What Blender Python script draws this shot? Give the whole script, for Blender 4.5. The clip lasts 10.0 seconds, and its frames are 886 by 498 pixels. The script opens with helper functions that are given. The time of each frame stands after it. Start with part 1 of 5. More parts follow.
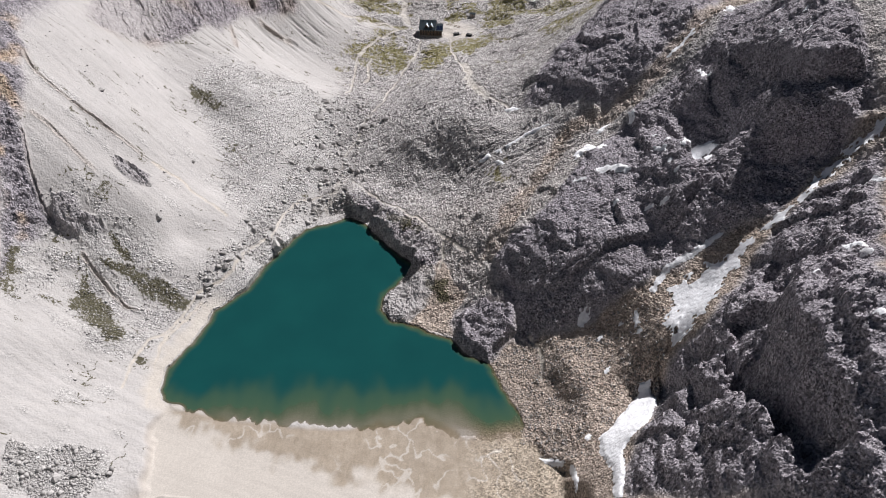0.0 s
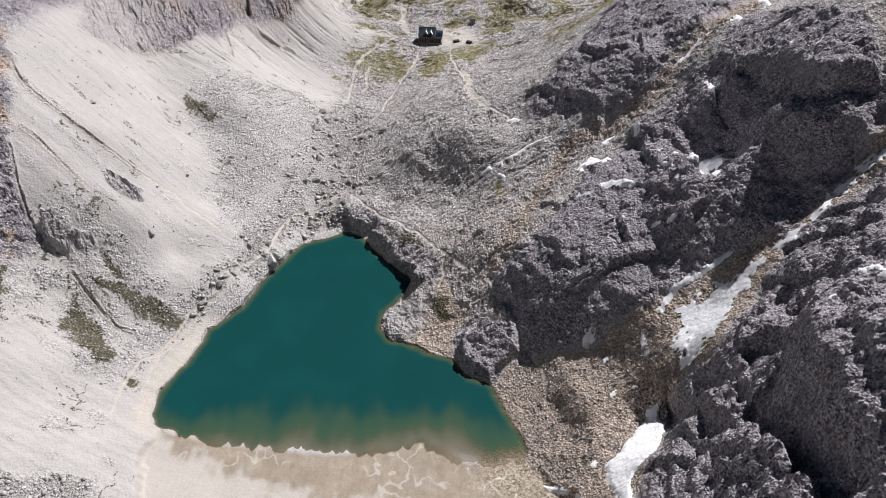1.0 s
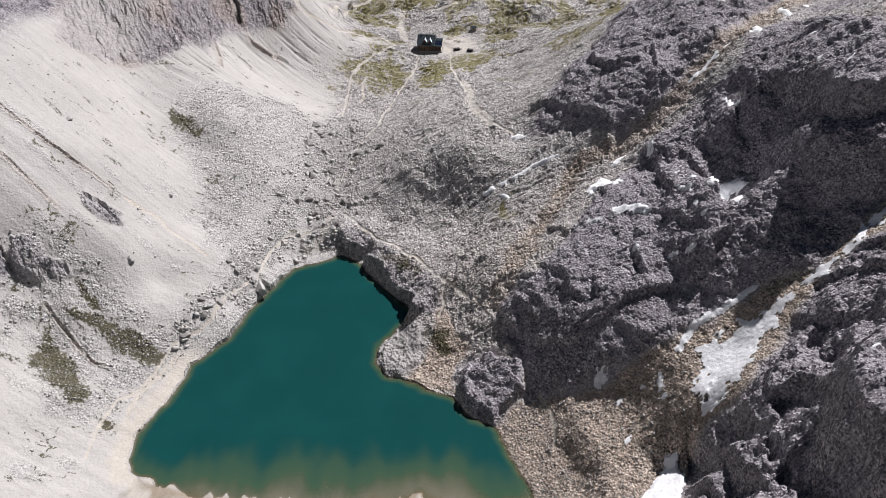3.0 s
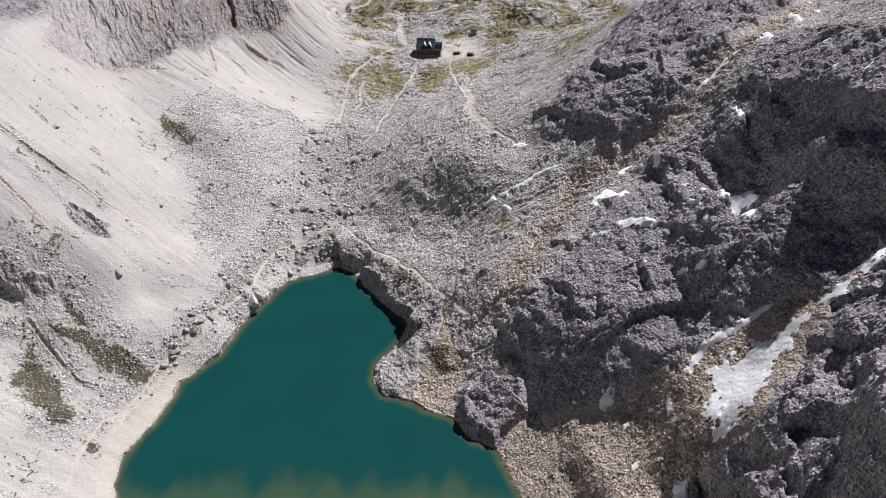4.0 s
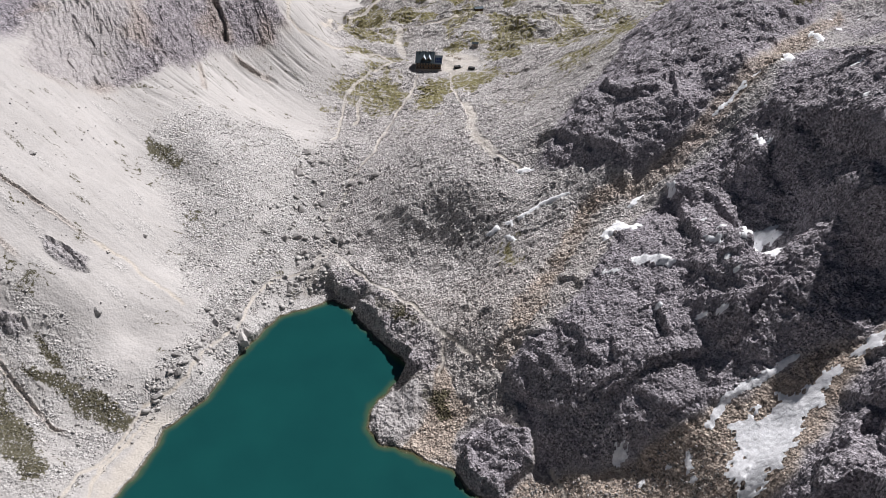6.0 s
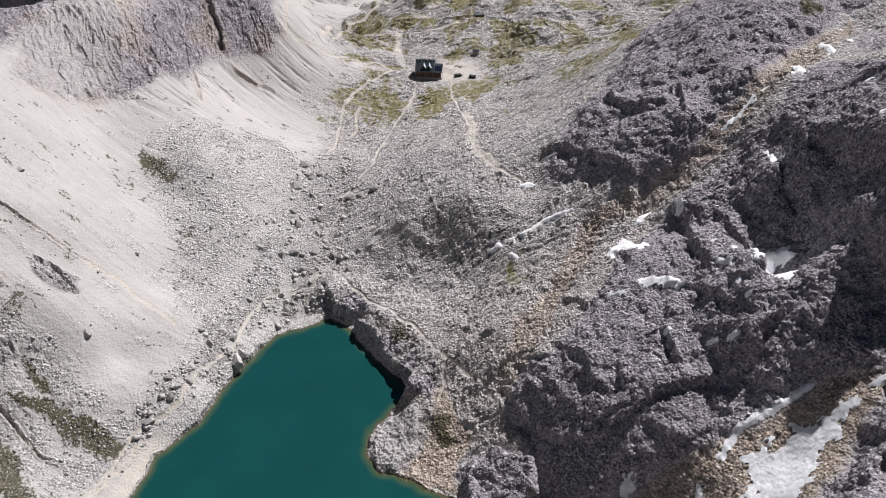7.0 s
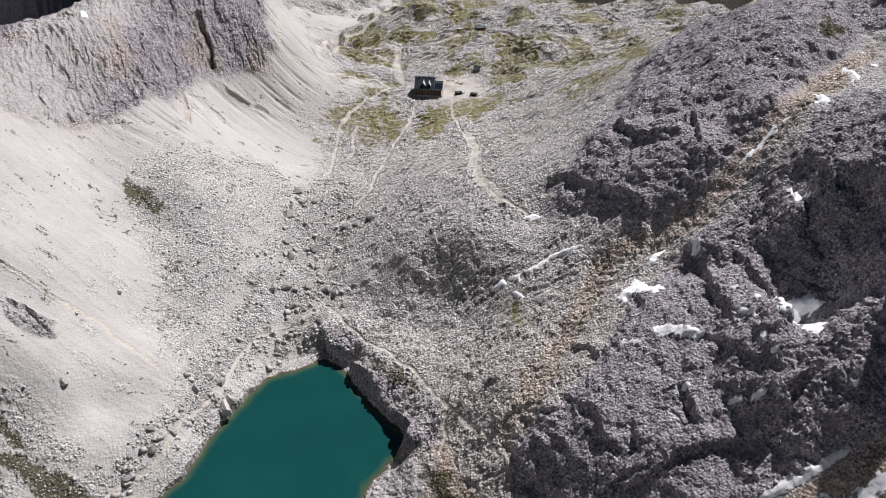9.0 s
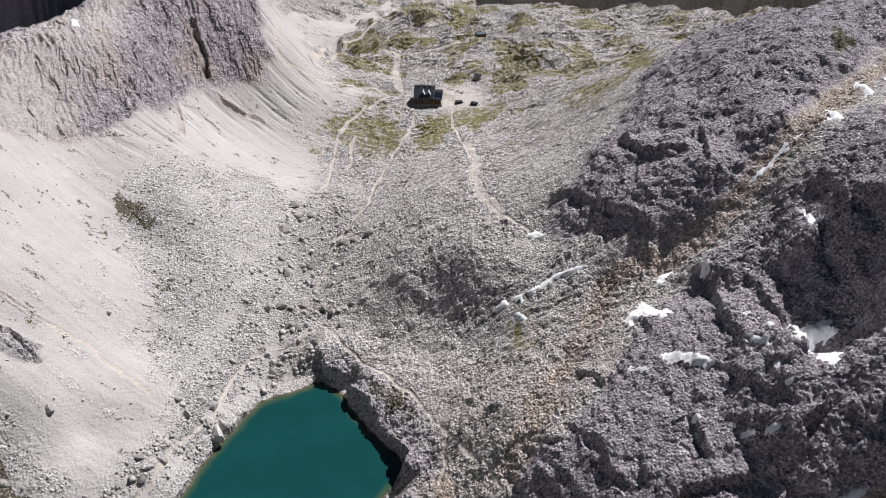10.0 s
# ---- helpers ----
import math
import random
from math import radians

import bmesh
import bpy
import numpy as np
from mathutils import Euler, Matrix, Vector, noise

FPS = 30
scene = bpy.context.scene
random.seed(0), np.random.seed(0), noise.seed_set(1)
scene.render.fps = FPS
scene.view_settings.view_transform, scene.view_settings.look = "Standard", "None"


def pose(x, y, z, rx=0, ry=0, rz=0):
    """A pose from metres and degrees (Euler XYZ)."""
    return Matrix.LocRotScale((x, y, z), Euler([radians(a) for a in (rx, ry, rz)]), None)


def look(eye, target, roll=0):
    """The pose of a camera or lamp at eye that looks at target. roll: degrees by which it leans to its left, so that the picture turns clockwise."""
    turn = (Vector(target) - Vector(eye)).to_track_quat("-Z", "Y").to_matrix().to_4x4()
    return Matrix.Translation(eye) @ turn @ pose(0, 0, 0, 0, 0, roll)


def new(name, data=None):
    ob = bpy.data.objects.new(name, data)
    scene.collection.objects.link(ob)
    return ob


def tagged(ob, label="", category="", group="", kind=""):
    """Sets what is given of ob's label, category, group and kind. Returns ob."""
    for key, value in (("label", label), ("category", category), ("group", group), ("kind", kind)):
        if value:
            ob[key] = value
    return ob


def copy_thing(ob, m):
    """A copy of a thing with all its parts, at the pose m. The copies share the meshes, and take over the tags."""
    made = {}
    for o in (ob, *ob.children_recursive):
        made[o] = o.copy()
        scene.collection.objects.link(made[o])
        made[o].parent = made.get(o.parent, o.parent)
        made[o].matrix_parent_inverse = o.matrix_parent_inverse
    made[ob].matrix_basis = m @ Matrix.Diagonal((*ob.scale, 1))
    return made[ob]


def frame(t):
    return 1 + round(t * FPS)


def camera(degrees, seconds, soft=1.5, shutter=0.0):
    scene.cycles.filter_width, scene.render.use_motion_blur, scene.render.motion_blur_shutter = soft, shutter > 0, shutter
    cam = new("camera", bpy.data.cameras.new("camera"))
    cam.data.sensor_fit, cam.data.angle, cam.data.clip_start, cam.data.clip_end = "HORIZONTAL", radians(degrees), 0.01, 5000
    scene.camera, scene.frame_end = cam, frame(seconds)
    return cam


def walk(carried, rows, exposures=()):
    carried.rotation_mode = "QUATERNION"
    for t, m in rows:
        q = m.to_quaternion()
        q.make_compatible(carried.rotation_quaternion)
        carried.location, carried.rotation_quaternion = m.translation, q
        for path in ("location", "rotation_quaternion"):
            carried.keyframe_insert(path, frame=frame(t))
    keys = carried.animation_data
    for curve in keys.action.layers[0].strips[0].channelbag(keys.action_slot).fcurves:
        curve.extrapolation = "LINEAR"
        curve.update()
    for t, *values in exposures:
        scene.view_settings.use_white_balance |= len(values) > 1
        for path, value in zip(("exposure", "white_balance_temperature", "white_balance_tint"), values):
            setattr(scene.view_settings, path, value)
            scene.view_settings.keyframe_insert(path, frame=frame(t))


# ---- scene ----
# camera: a drone flying level up the valley, its gimbal about 39 degrees down
cam = camera(60.0, 10.0, soft=0.8)
# seconds, x, y, z, tilt, lean to the right, yaw
PATH = [
    (0.0, 0.00, -0.00, 245.16, -38.850, 0.088, 0.129),
    (0.5, -0.11, 5.98, 245.07, -38.814, 0.095, 0.108),
    (1.0, -0.44, 11.92, 244.74, -38.767, 0.138, 0.070),
    (1.5, -0.67, 18.22, 243.77, -38.762, 0.169, 0.059),
    (2.0, -0.69, 24.62, 242.41, -38.765, 0.199, 0.054),
    (2.5, -0.69, 31.03, 240.93, -38.747, 0.187, 0.046),
    (4.0, -0.74, 50.17, 236.47, -38.712, -0.028, -0.059),
    (4.5, -0.81, 56.38, 235.33, -38.708, -0.072, -0.096),
    (5.0, -1.00, 62.24, 234.88, -38.683, -0.075, -0.100),
    (5.5, -1.08, 68.21, 234.78, -38.651, -0.090, -0.096),
    (7.0, -1.33, 86.10, 234.88, -38.599, -0.023, -0.088),
    (7.5, -1.36, 91.91, 234.85, -38.569, -0.023, -0.075),
    (8.0, -1.41, 97.91, 234.84, -38.532, -0.008, -0.072),
    (8.5, -1.62, 103.89, 234.86, -38.515, 0.018, -0.083),
    (9.0, -1.69, 109.83, 234.84, -38.504, -0.035, -0.115),
    (9.5, -1.89, 115.89, 234.85, -38.502, -0.095, -0.164),
    (10.0, -2.00, 122.00, 234.92, -38.502, -0.158, -0.199),
]
walk(cam, [(t, pose(x, y, z, 90 + tilt, 0, yaw) @ pose(0, 0, 0, 0, 0, -lean)) for t, x, y, z, tilt, lean, yaw in PATH])

# ---- light ----
SUN_AZ, SUN_EL = 40.0, 49.5  # degrees from +y towards +x, and above the horizon
world = bpy.data.worlds.new("world")
scene.world = world
world.use_nodes = True
wn = world.node_tree.nodes
sky = wn.new("ShaderNodeTexSky")
sky.sky_type, sky.sun_disc = "NISHITA", False
sky.sun_elevation, sky.sun_rotation = radians(SUN_EL), radians(SUN_AZ)
sky.altitude = 2500
wn["Background"].inputs["Strength"].default_value = 0.016
world.node_tree.links.new(sky.outputs[0], wn["Background"].inputs["Color"])
sun_data = bpy.data.lights.new("sun", "SUN")
sun_data.energy, sun_data.angle, sun_data.color = 5.4, radians(0.53), (0.985, 0.95, 0.965)
sun = new("sun", sun_data)
_d = Vector((math.sin(radians(SUN_AZ)) * math.cos(radians(SUN_EL)), math.cos(radians(SUN_AZ)) * math.cos(radians(SUN_EL)), math.sin(radians(SUN_EL))))
sun.matrix_world = look(_d * 1500, (0, 0, 0))
scene.view_settings.exposure = 0.10


# ---- landform lines: x, y and height over the lake's level ----
VALLEY_WEST = [(-85, 303, 4), (-94, 334, 10), (-74, 365, 9), (-53, 382, 8), (-62, 394, 7), (-50, 406, 10)]
SLOPE_WEST = [(-136, 178, 10), (-155, 211, 12), (-167, 218, 22), (-161, 246, 15), (-176, 262, 32), (-141, 264, 13), (-155, 269, 23), (-182, 277, 46), (-121, 280, 15), (-101, 284, 11), (-165, 292, 49), (-136, 295, 29), (-153, 300, 44), (-113, 313, 19), (-156, 314, 47), (-150, 326, 45), (-164, 330, 62), (-174, 349, 68), (-176, 365, 71), (-107, 375, 25), (-174, 379, 67)]
WALL_NORTH_WEST = [(-162, 414, 50), (-205, 420, 85), (-102, 426, 25), (-137, 436, 45), (-74, 442, 14), (-181, 452, 67), (-203, 473, 83), (-138, 481, 41), (-170, 486, 75), (-67, 498, -1), (-125, 508, 31), (-136, 519, 48), (-121, 527, 37), (-80, 536, 19)]
KARST = [(46, 207, 15), (44, 228, 13), (36, 239, 15), (14, 252, 6), (31, 260, 20), (-14, 284, 7), (39, 290, 37), (17, 294, 27), (-17, 328, 8), (30, 336, 32), (9, 338, 18), (-29, 360, 13), (12, 366, 39), (-15, 367, 25), (41, 374, 42), (18, 452, 24), (40, 475, 17), (-30, 496, 0)]
GORGE = [(87, 148, 66), (76, 166, 36), (77, 184, 21), (55, 193, 12), (105, 200, 62), (85, 208, 34), (82, 197, 19), (136, 209, 86), (96, 219, 43), (66, 223, 23), (108, 226, 53), (61, 235, 32), (77, 235, 43)]
MASSIF = [(158, 265, 105), (122, 268, 92), (135, 273, 104), (74, 279, 57), (102, 282, 74), (87, 305, 65), (67, 317, 50), (91, 329, 64), (80, 338, 54), (76, 352, 65), (119, 363, 91), (95, 367, 85), (127, 383, 97), (149, 386, 95), (50, 387, 52), (165, 394, 97), (185, 426, 91), (172, 428, 100), (154, 431, 104), (140, 448, 98), (112, 475, 66), (140, 500, 78), (175, 520, 79)]
CHUTES_WEST = [(-116, 403, 37), (-125, 292, 16), (-146, 234, 12), (-136, 385, 32), (-134, 344, 33), (-117, 336, 18), (-196, 413, 83), (-154, 257, 12), (-152, 278, 25)]
GORGE_EAST = [(30, 264, 25), (127, 258, 84), (117, 186, 88), (102, 176, 79), (103, 157, 94), (139, 246, 82), (100, 255, 67), (48, 258, 38), (113, 194, 69), (121, 177, 87), (90, 161, 60), (94, 179, 55), (100, 126, 93), (126, 203, 75), (87, 247, 49), (61, 254, 46), (94, 240, 49)]
BOWL_EAST = [(131, 313, 95), (138, 283, 112), (144, 308, 114), (136, 268, 104), (119, 305, 79), (117, 319, 89), (85, 382, 79), (91, 316, 59), (129, 299, 85), (105, 379, 85), (8, 292, 19), (-2, 284, 6), (56, 266, 47), (118, 394, 93), (68, 363, 64), (39, 263, 31), (89, 352, 69), (61, 366, 57), (123, 374, 100), (112, 284, 69), (-7, 354, 16), (108, 331, 75)]
BASIN_NORTH = [(-122, 540, 51), (6, 560, 3), (-12, 571, 4), (-22, 560, 4), (49, 602, 2), (33, 616, 7), (-38, 687, -21), (-110, 687, -30), (-119, 716, -21), (-84, 728, -30), (-128, 580, 80), (-150, 620, 96), (-182, 600, 112), (-147, 556, 76), (-70, 600, 6)]
RIM = [(-50, 170, 1), (0, 150, 2), (-90, 150, 2), (40, 160, 3), (-130, 140, 6), (-160, 150, 14), (-230, 250, 75), (-260, 350, 125), (-280, 450, 90), (-290, 200, 90), (-250, 550, 50), (-150, 700, 40), (230, 250, 140), (230, 350, 140), (200, 150, 120), (130, 110, 105), (60, 110, 40), (230, 450, 110), (215, 535, 80), (230, 600, 40), (220, 640, 20), (150, 760, -15), (0, 780, -25), (-100, 800, -35), (250, 760, 0), (0, 900, -60), (150, 900, -60), (-150, 900, -20), (0, 60, 10), (-100, 60, 20), (100, 60, 70), (-200, 100, 60)]
LAKE = [(-51, 332), (-63, 325), (-73, 321), (-81, 307), (-89, 291), (-94, 275), (-102, 264), (-107, 258), (-108, 250), (-111, 240), (-115, 231), (-118, 223), (-118, 211), (-115, 205), (-101, 200), (-87, 196), (-71, 194), (-55, 193), (-42, 192), (-33, 190), (-19, 192), (-9, 197), (-5, 190), (10, 186), (18, 184), (29, 188), (32, 193), (25, 211), (19, 227), (11, 230), (3, 241), (-7, 245), (-18, 251), (-24, 252), (-29, 260), (-28, 269), (-22, 277), (-13, 289), (-20, 298), (-28, 306), (-36, 317), (-41, 325), (-46, 329)]

# ---- plan of features: x, y ----
PATH_WEST_SHORE = [(-57.4, 345), (-78.5, 340.4), (-84.2, 327.6), (-86.4, 314.6), (-90.2, 304.3), (-98.4, 290.9), (-100.3, 278.7), (-104.5, 272.9), (-114.5, 264.4), (-117.0, 258.0), (-119.0, 250.1), (-123.7, 239.5), (-128.3, 235.1), (-131.3, 225.5), (-131.8, 215.3), (-131.6, 208.5)]
PATH_EAST = [(-58.9, 364.3), (-54.6, 357.6), (-47.2, 350.3), (-41.1, 342.4), (-31.5, 332.4), (-20.8, 323.1), (-11.8, 313.1), (-3.3, 297.6), (3.4, 288.8), (11.1, 279.2), (18.9, 268.8)]
PATH_SPUR = [(-0.5, 290.3), (-0.9, 286.6), (-0.5, 281.3), (-2.0, 275.8)]
PATH_HUT = [(-57.9, 366.1), (-56.6, 381.7), (-50, 404.9), (-46.1, 421.5), (-38.9, 436), (-35.9, 470.6), (-31.4, 497.9), (-27.3, 515.6), (-21, 529.2), (-17, 550)]
PATH_HUT_WEST = [(-63.3, 455.8), (-64.1, 500.6), (-62.4, 520), (-56.9, 534), (-44.8, 555.1), (-34.8, 568)]
PATH_RILL = [(-56.3, 492.9), (-54.3, 499.1), (-54.9, 514.5), (-53.3, 520.6)]
PATH_HUT_EAST = [(5, 558), (5.7, 529), (12.7, 508.3), (16.3, 477.2), (13.8, 434.3), (16.8, 404.2), (22.2, 390.1), (29, 382.7), (36.8, 375.9)]
GRAVEL_EAST = [(14.3, 509.9), (16.9, 476.4), (13.8, 434.3), (16.8, 404.2), (23.4, 388.8)]
GRAVEL_NORTH = [(-35.7, 668.9), (-32.6, 596.6), (-27.3, 579.3)]
PATH_PASS = [(-46.6, 857.9), (-57.3, 749.7), (-67.8, 729.1), (-81.5, 723.5), (-83.4, 616.2), (-83.3, 581.8)]
PATH_NORTH = [(-102.7, 580.1), (-100.4, 556.2), (-94, 553.5), (-83.2, 554.7), (-73.7, 557.2), (-60.4, 574.5), (-44.4, 577.2), (-34.8, 568)]
PATH_BENCH = [(-79.6, 591.3), (-66.2, 705.4), (-36.9, 675.4), (-10.9, 676.3), (6.4, 674.5), (28.5, 691)]
PATH_MASSIF = [(37.2, 233.7), (40.1, 224.2), (39.9, 212.4)]
STREAM_GULLY = [(176.9, 424.9), (146, 384), (125.2, 365.1), (109.3, 353.1), (96.2, 343.8), (84.4, 340.2), (72.6, 340.2), (61.0, 337.6), (44, 308), (32, 291), (26.2, 281.0), (21.3, 274.3)]
GULLY_A = [(-200.4, 343.0), (-192.6, 334.2), (-185.4, 331.1), (-173.4, 326.5), (-164.6, 324.8), (-156.4, 324.6), (-147.7, 323.8), (-142.0, 323.8)]
GULLY_B = [(-190.4, 302.0), (-184.6, 288.9), (-180.4, 280.5), (-172.4, 271.5)]
GULLY_C = [(-163.3, 267.4), (-159.6, 265.0), (-156.2, 262.5), (-148.4, 256.5), (-143.6, 251.9), (-135.3, 250.3)]
GULLY_D = [(-188.2, 312.1), (-181.9, 310.1), (-175.2, 306.6), (-167.4, 302.4), (-160.0, 298.6)]
CHIMNEY = [(-142, 540), (-135.6, 526.4), (-132.0, 516.7), (-130.2, 514.7)]
GULLY_E = [(-126, 511), (-117, 511), (-105, 512)]
GULLY_F = [(-140, 484), (-136, 474), (-132, 460)]
CHASM = [(102.7, 186.5), (98.3, 170.3), (96.2, 158.5), (94.8, 146.1), (94.8, 136.4), (95.7, 126.0), (96.0, 120.3)]
CLIFF_FOOT = [(51.1, 227.4), (61, 228), (83.2, 232.5), (97.7, 241.5), (111.0, 239.9), (128.6, 237.3), (150.6, 253.5), (166.6, 260.0)]
MASSIF_NORTH = [(42, 375), (48.2, 388.1), (73.4, 421.6), (89.3, 453.0), (95.3, 475.6), (106, 510), (140, 548), (200, 565), (270, 520), (235, 455), (188, 440), (166, 408), (147.9, 389.9), (122.2, 358.1), (98.7, 339.6), (83.6, 341.6), (65.2, 352.0)]
MASSIF_MID = [(159, 386), (122.3, 346.0), (101.6, 335.6), (88.8, 330.4), (66, 313), (51.5, 291.1), (37.5, 279.7), (22.3, 273.9), (21.4, 266.5), (32, 241), (29, 233), (51.1, 227.4), (61, 228), (83.2, 232.5), (111.0, 239.9), (128.6, 237.3), (150.6, 253.5), (165.4, 260.6)]
BUTTRESS = [(5, 250), (16, 257), (30, 247), (31, 235), (20, 227), (11, 230), (3, 240)]
MASSIF_NEAR = [(163.9, 247.3), (129.2, 234.0), (116.2, 223.9), (98, 204), (85.7, 200.6), (81.4, 192.7), (74, 175), (61, 158), (58, 144), (78.2, 119.8), (102.2, 103.2)]
PENINSULA = [(-29.5, 260.2), (-26.9, 272.3), (-17.8, 277.9), (-11.1, 274.9), (-7.0, 268.2), (-13.3, 258.8), (-19.9, 251.5), (-25.4, 252.3)]
CRAG_SHORE = [(-39, 325), (-29, 329), (-7, 302), (-2, 280), (-4, 274), (-14, 283), (-28, 310)]
CRAG_HEAD = [(-53, 344), (-42, 340), (-32, 331), (-38, 329), (-49, 330)]
WALL_NW = [(-218.2, 462.0), (-206, 498), (-212, 560), (-205, 660), (-142, 660), (-119, 596), (-103, 550), (-104, 536), (-131.2, 511.7), (-141, 476), (-163.4, 430.5), (-180.1, 407.5), (-194.3, 401.7)]
CLIFF_WEST = [(-214.1, 354.4), (-210, 364), (-201.1, 342.9), (-193.8, 318.8), (-191.1, 301.6), (-180.4, 281.5), (-174.6, 273.8), (-184.6, 263.8), (-185, 240)]
OUTCROP_A = [(-176, 284), (-168, 285), (-157.6, 282.8), (-155.8, 280.1), (-163.4, 275.5), (-171.4, 270.5), (-175.8, 275.2)]
OUTCROP_B = [(-158, 312), (-154, 315), (-144, 314), (-143, 308), (-149, 306), (-156, 308)]
OUTCROP_C = [(-147.8, 403.7), (-140.1, 403.5), (-125.7, 393.1), (-131.0, 390.7), (-141.2, 394.2)]
BOULDERS_HEAD = [(-85.4, 374.8), (-75, 435), (-55, 455), (-39, 409), (-46, 362), (-54, 351), (-73, 350), (-88, 313), (-96, 305), (-103, 312), (-93, 339)]
BOULDERS_FIELD = [(-145.3, 409.5), (-125, 441), (-91, 462), (-75, 435), (-85.4, 374.8), (-93, 339), (-103, 312), (-113.5, 327.5), (-125.0, 369.0)]
MUD = [(-109, 158), (-114, 189), (-113, 202), (-101, 200), (-71, 194), (-42, 191), (-9, 198), (10, 186), (30, 187), (45, 170), (45, 156)]
FAN_BROWN = [(20, 225), (29, 232), (50, 226), (63, 226), (83.2, 229.5), (86, 216), (84, 198), (74, 195), (57.7, 179.3), (45, 170), (30, 186), (25, 210)]
COVE_BROWN = [(-18.8, 249.4), (-12.0, 258.1), (-5.5, 267.1), (-6.6, 276.8), (-0.6, 281.7), (7.1, 267.7), (10.8, 260.1), (5.1, 250.4), (3.5, 241.0), (-6.8, 244.8)]
RUBBLE_SW = [(-159, 169), (-144, 176), (-126, 175), (-121, 164), (-133, 156), (-153, 153)]
G_A = [(-69.4, 525.2), (-63.6, 534.9), (-54.5, 538), (-58.8, 523.5), (-65.8, 521.8)]
G_B = [(-52.6, 528.5), (-43.7, 538.2), (-30, 541.2), (-21.9, 525.7), (-28.6, 509.1), (-42.4, 517.2)]
G_C = [(-14.4, 546.6), (2.1, 548.8), (5.3, 527.8), (-2.1, 510.3), (-18.6, 505.8), (-17.6, 530.6)]
G_D = [(8.4, 548), (29.6, 549.3), (22.2, 524.2), (9.8, 531)]
G_E = [(133.9, 665.6), (137.5, 621.1), (117.0, 503.7), (110.3, 524.1), (103.9, 560.7), (123.2, 599)]
G_F = [(-87.9, 729.2), (-67.6, 726.4), (-43, 706.7), (-2.2, 689.9), (-10, 677.1), (-41.5, 681.9), (-86.1, 719.4)]
G_G = [(3.5, 756.1), (36.5, 858.4), (19.9, 701.6), (-2.2, 705.8)]
G_H = [(13.3, 614.3), (30, 622.1), (25.2, 599.8), (11.2, 602.7)]
G_I = [(27.7, 587), (53.5, 585), (55.8, 570.7), (41.2, 567.1), (29, 574.5)]
G_J = [(-80.3, 503.9), (-69.7, 509), (-67.8, 505.8), (-78.4, 500.4)]
G_K = [(20.9, 334.9), (30.4, 335.8), (32.3, 321), (25.0, 319.6)]
V_A = [(-161.4, 258.4), (-151.0, 251.5), (-139.5, 235.8), (-138.2, 229.1), (-146.2, 233.1), (-158.0, 240.3), (-164.4, 247.7)]
V_B = [(-155.9, 268.9), (-145.2, 270.9), (-129.4, 266.1), (-116.6, 259.8), (-117.4, 254.3), (-127.1, 254.3), (-141.2, 263.1)]
V_C = [(-153.3, 279.7), (-148.5, 277.2), (-143.4, 271.8), (-148.8, 272.7)]
V_E = [(-28.9, 321.3), (-20.8, 318.2), (-11.7, 304.4), (-17.5, 307.3), (-26.5, 314.9)]
V_F = [(-7.0, 270.1), (0.9, 268.1), (2.7, 257.7), (-2.9, 261.2)]
V_G = [(-132.0, 226.1), (-126.7, 226.7), (-126.9, 223.6), (-130.5, 222.4)]
V_H = [(-182.9, 235.4), (-186.0, 257.1), (-184.2, 258.1), (-183.1, 245.1), (-181.9, 234.6)]
V_I = [(171.3, 451.3), (170.7, 432.8), (180.4, 436.1), (161.8, 422.5)]
S01 = [(17.8, 344.5), (23.1, 346.8), (24.7, 343.4), (20.7, 343.1)]
S02 = [(26.9, 346.5), (29.5, 345.4), (29.6, 342.3), (27.1, 344)]
S03 = [(31.6, 345.2), (42.8, 349.4), (52.4, 348.4), (54.1, 346.6), (42.7, 347.2), (32.6, 343.0)]
S04 = [(25.7, 338.9), (28.5, 337.3), (31.2, 333.6), (28.4, 334.2)]
S05 = [(61.6, 315.9), (70.3, 324.3), (76.1, 312.1), (72.6, 308.9), (67.8, 316.8), (63.0, 311.7)]
S06 = [(67.6, 293.2), (73.3, 293.0), (82.6, 283.5), (78.6, 282.9), (73.7, 288.6), (69.5, 289.2)]
S07 = [(58.4, 293.2), (63.5, 290.3), (63.4, 288.4), (58.8, 290.9)]
S08 = [(90.4, 286.5), (94.6, 282.6), (94.1, 280.1), (90.7, 284.4)]
S09 = [(99.4, 280.6), (105.5, 292.9), (112.7, 296.0), (119.3, 295.2), (118.2, 286.6), (114.5, 288.9), (104.5, 277.0), (99.6, 277.0)]
S10 = [(113.0, 286.8), (114.4, 276.4), (109.1, 270.4), (108, 275.4)]
S11 = [(88.7, 331.9), (90.5, 327.7), (90.6, 324.4), (89.2, 325.1)]
S12 = [(165.9, 255.2), (162.8, 256.3), (158.6, 253.9), (151.6, 252.6), (141.5, 245.9), (129.8, 237.0), (123.3, 235.3), (116.7, 233.9), (111.7, 231.4), (104, 231.5), (95.9, 228.2), (88.5, 227.2), (88.6, 219.5), (85.4, 214.8), (87.2, 208.5), (84.8, 205.9), (88.7, 203), (93.4, 206.4), (99.4, 210.4), (109.3, 223.4), (114.9, 227.7), (118.6, 230.8), (126.7, 233.8), (132.7, 235.9), (142.4, 242.3), (152.3, 247.6), (158.6, 248.2), (165.6, 252.6)]
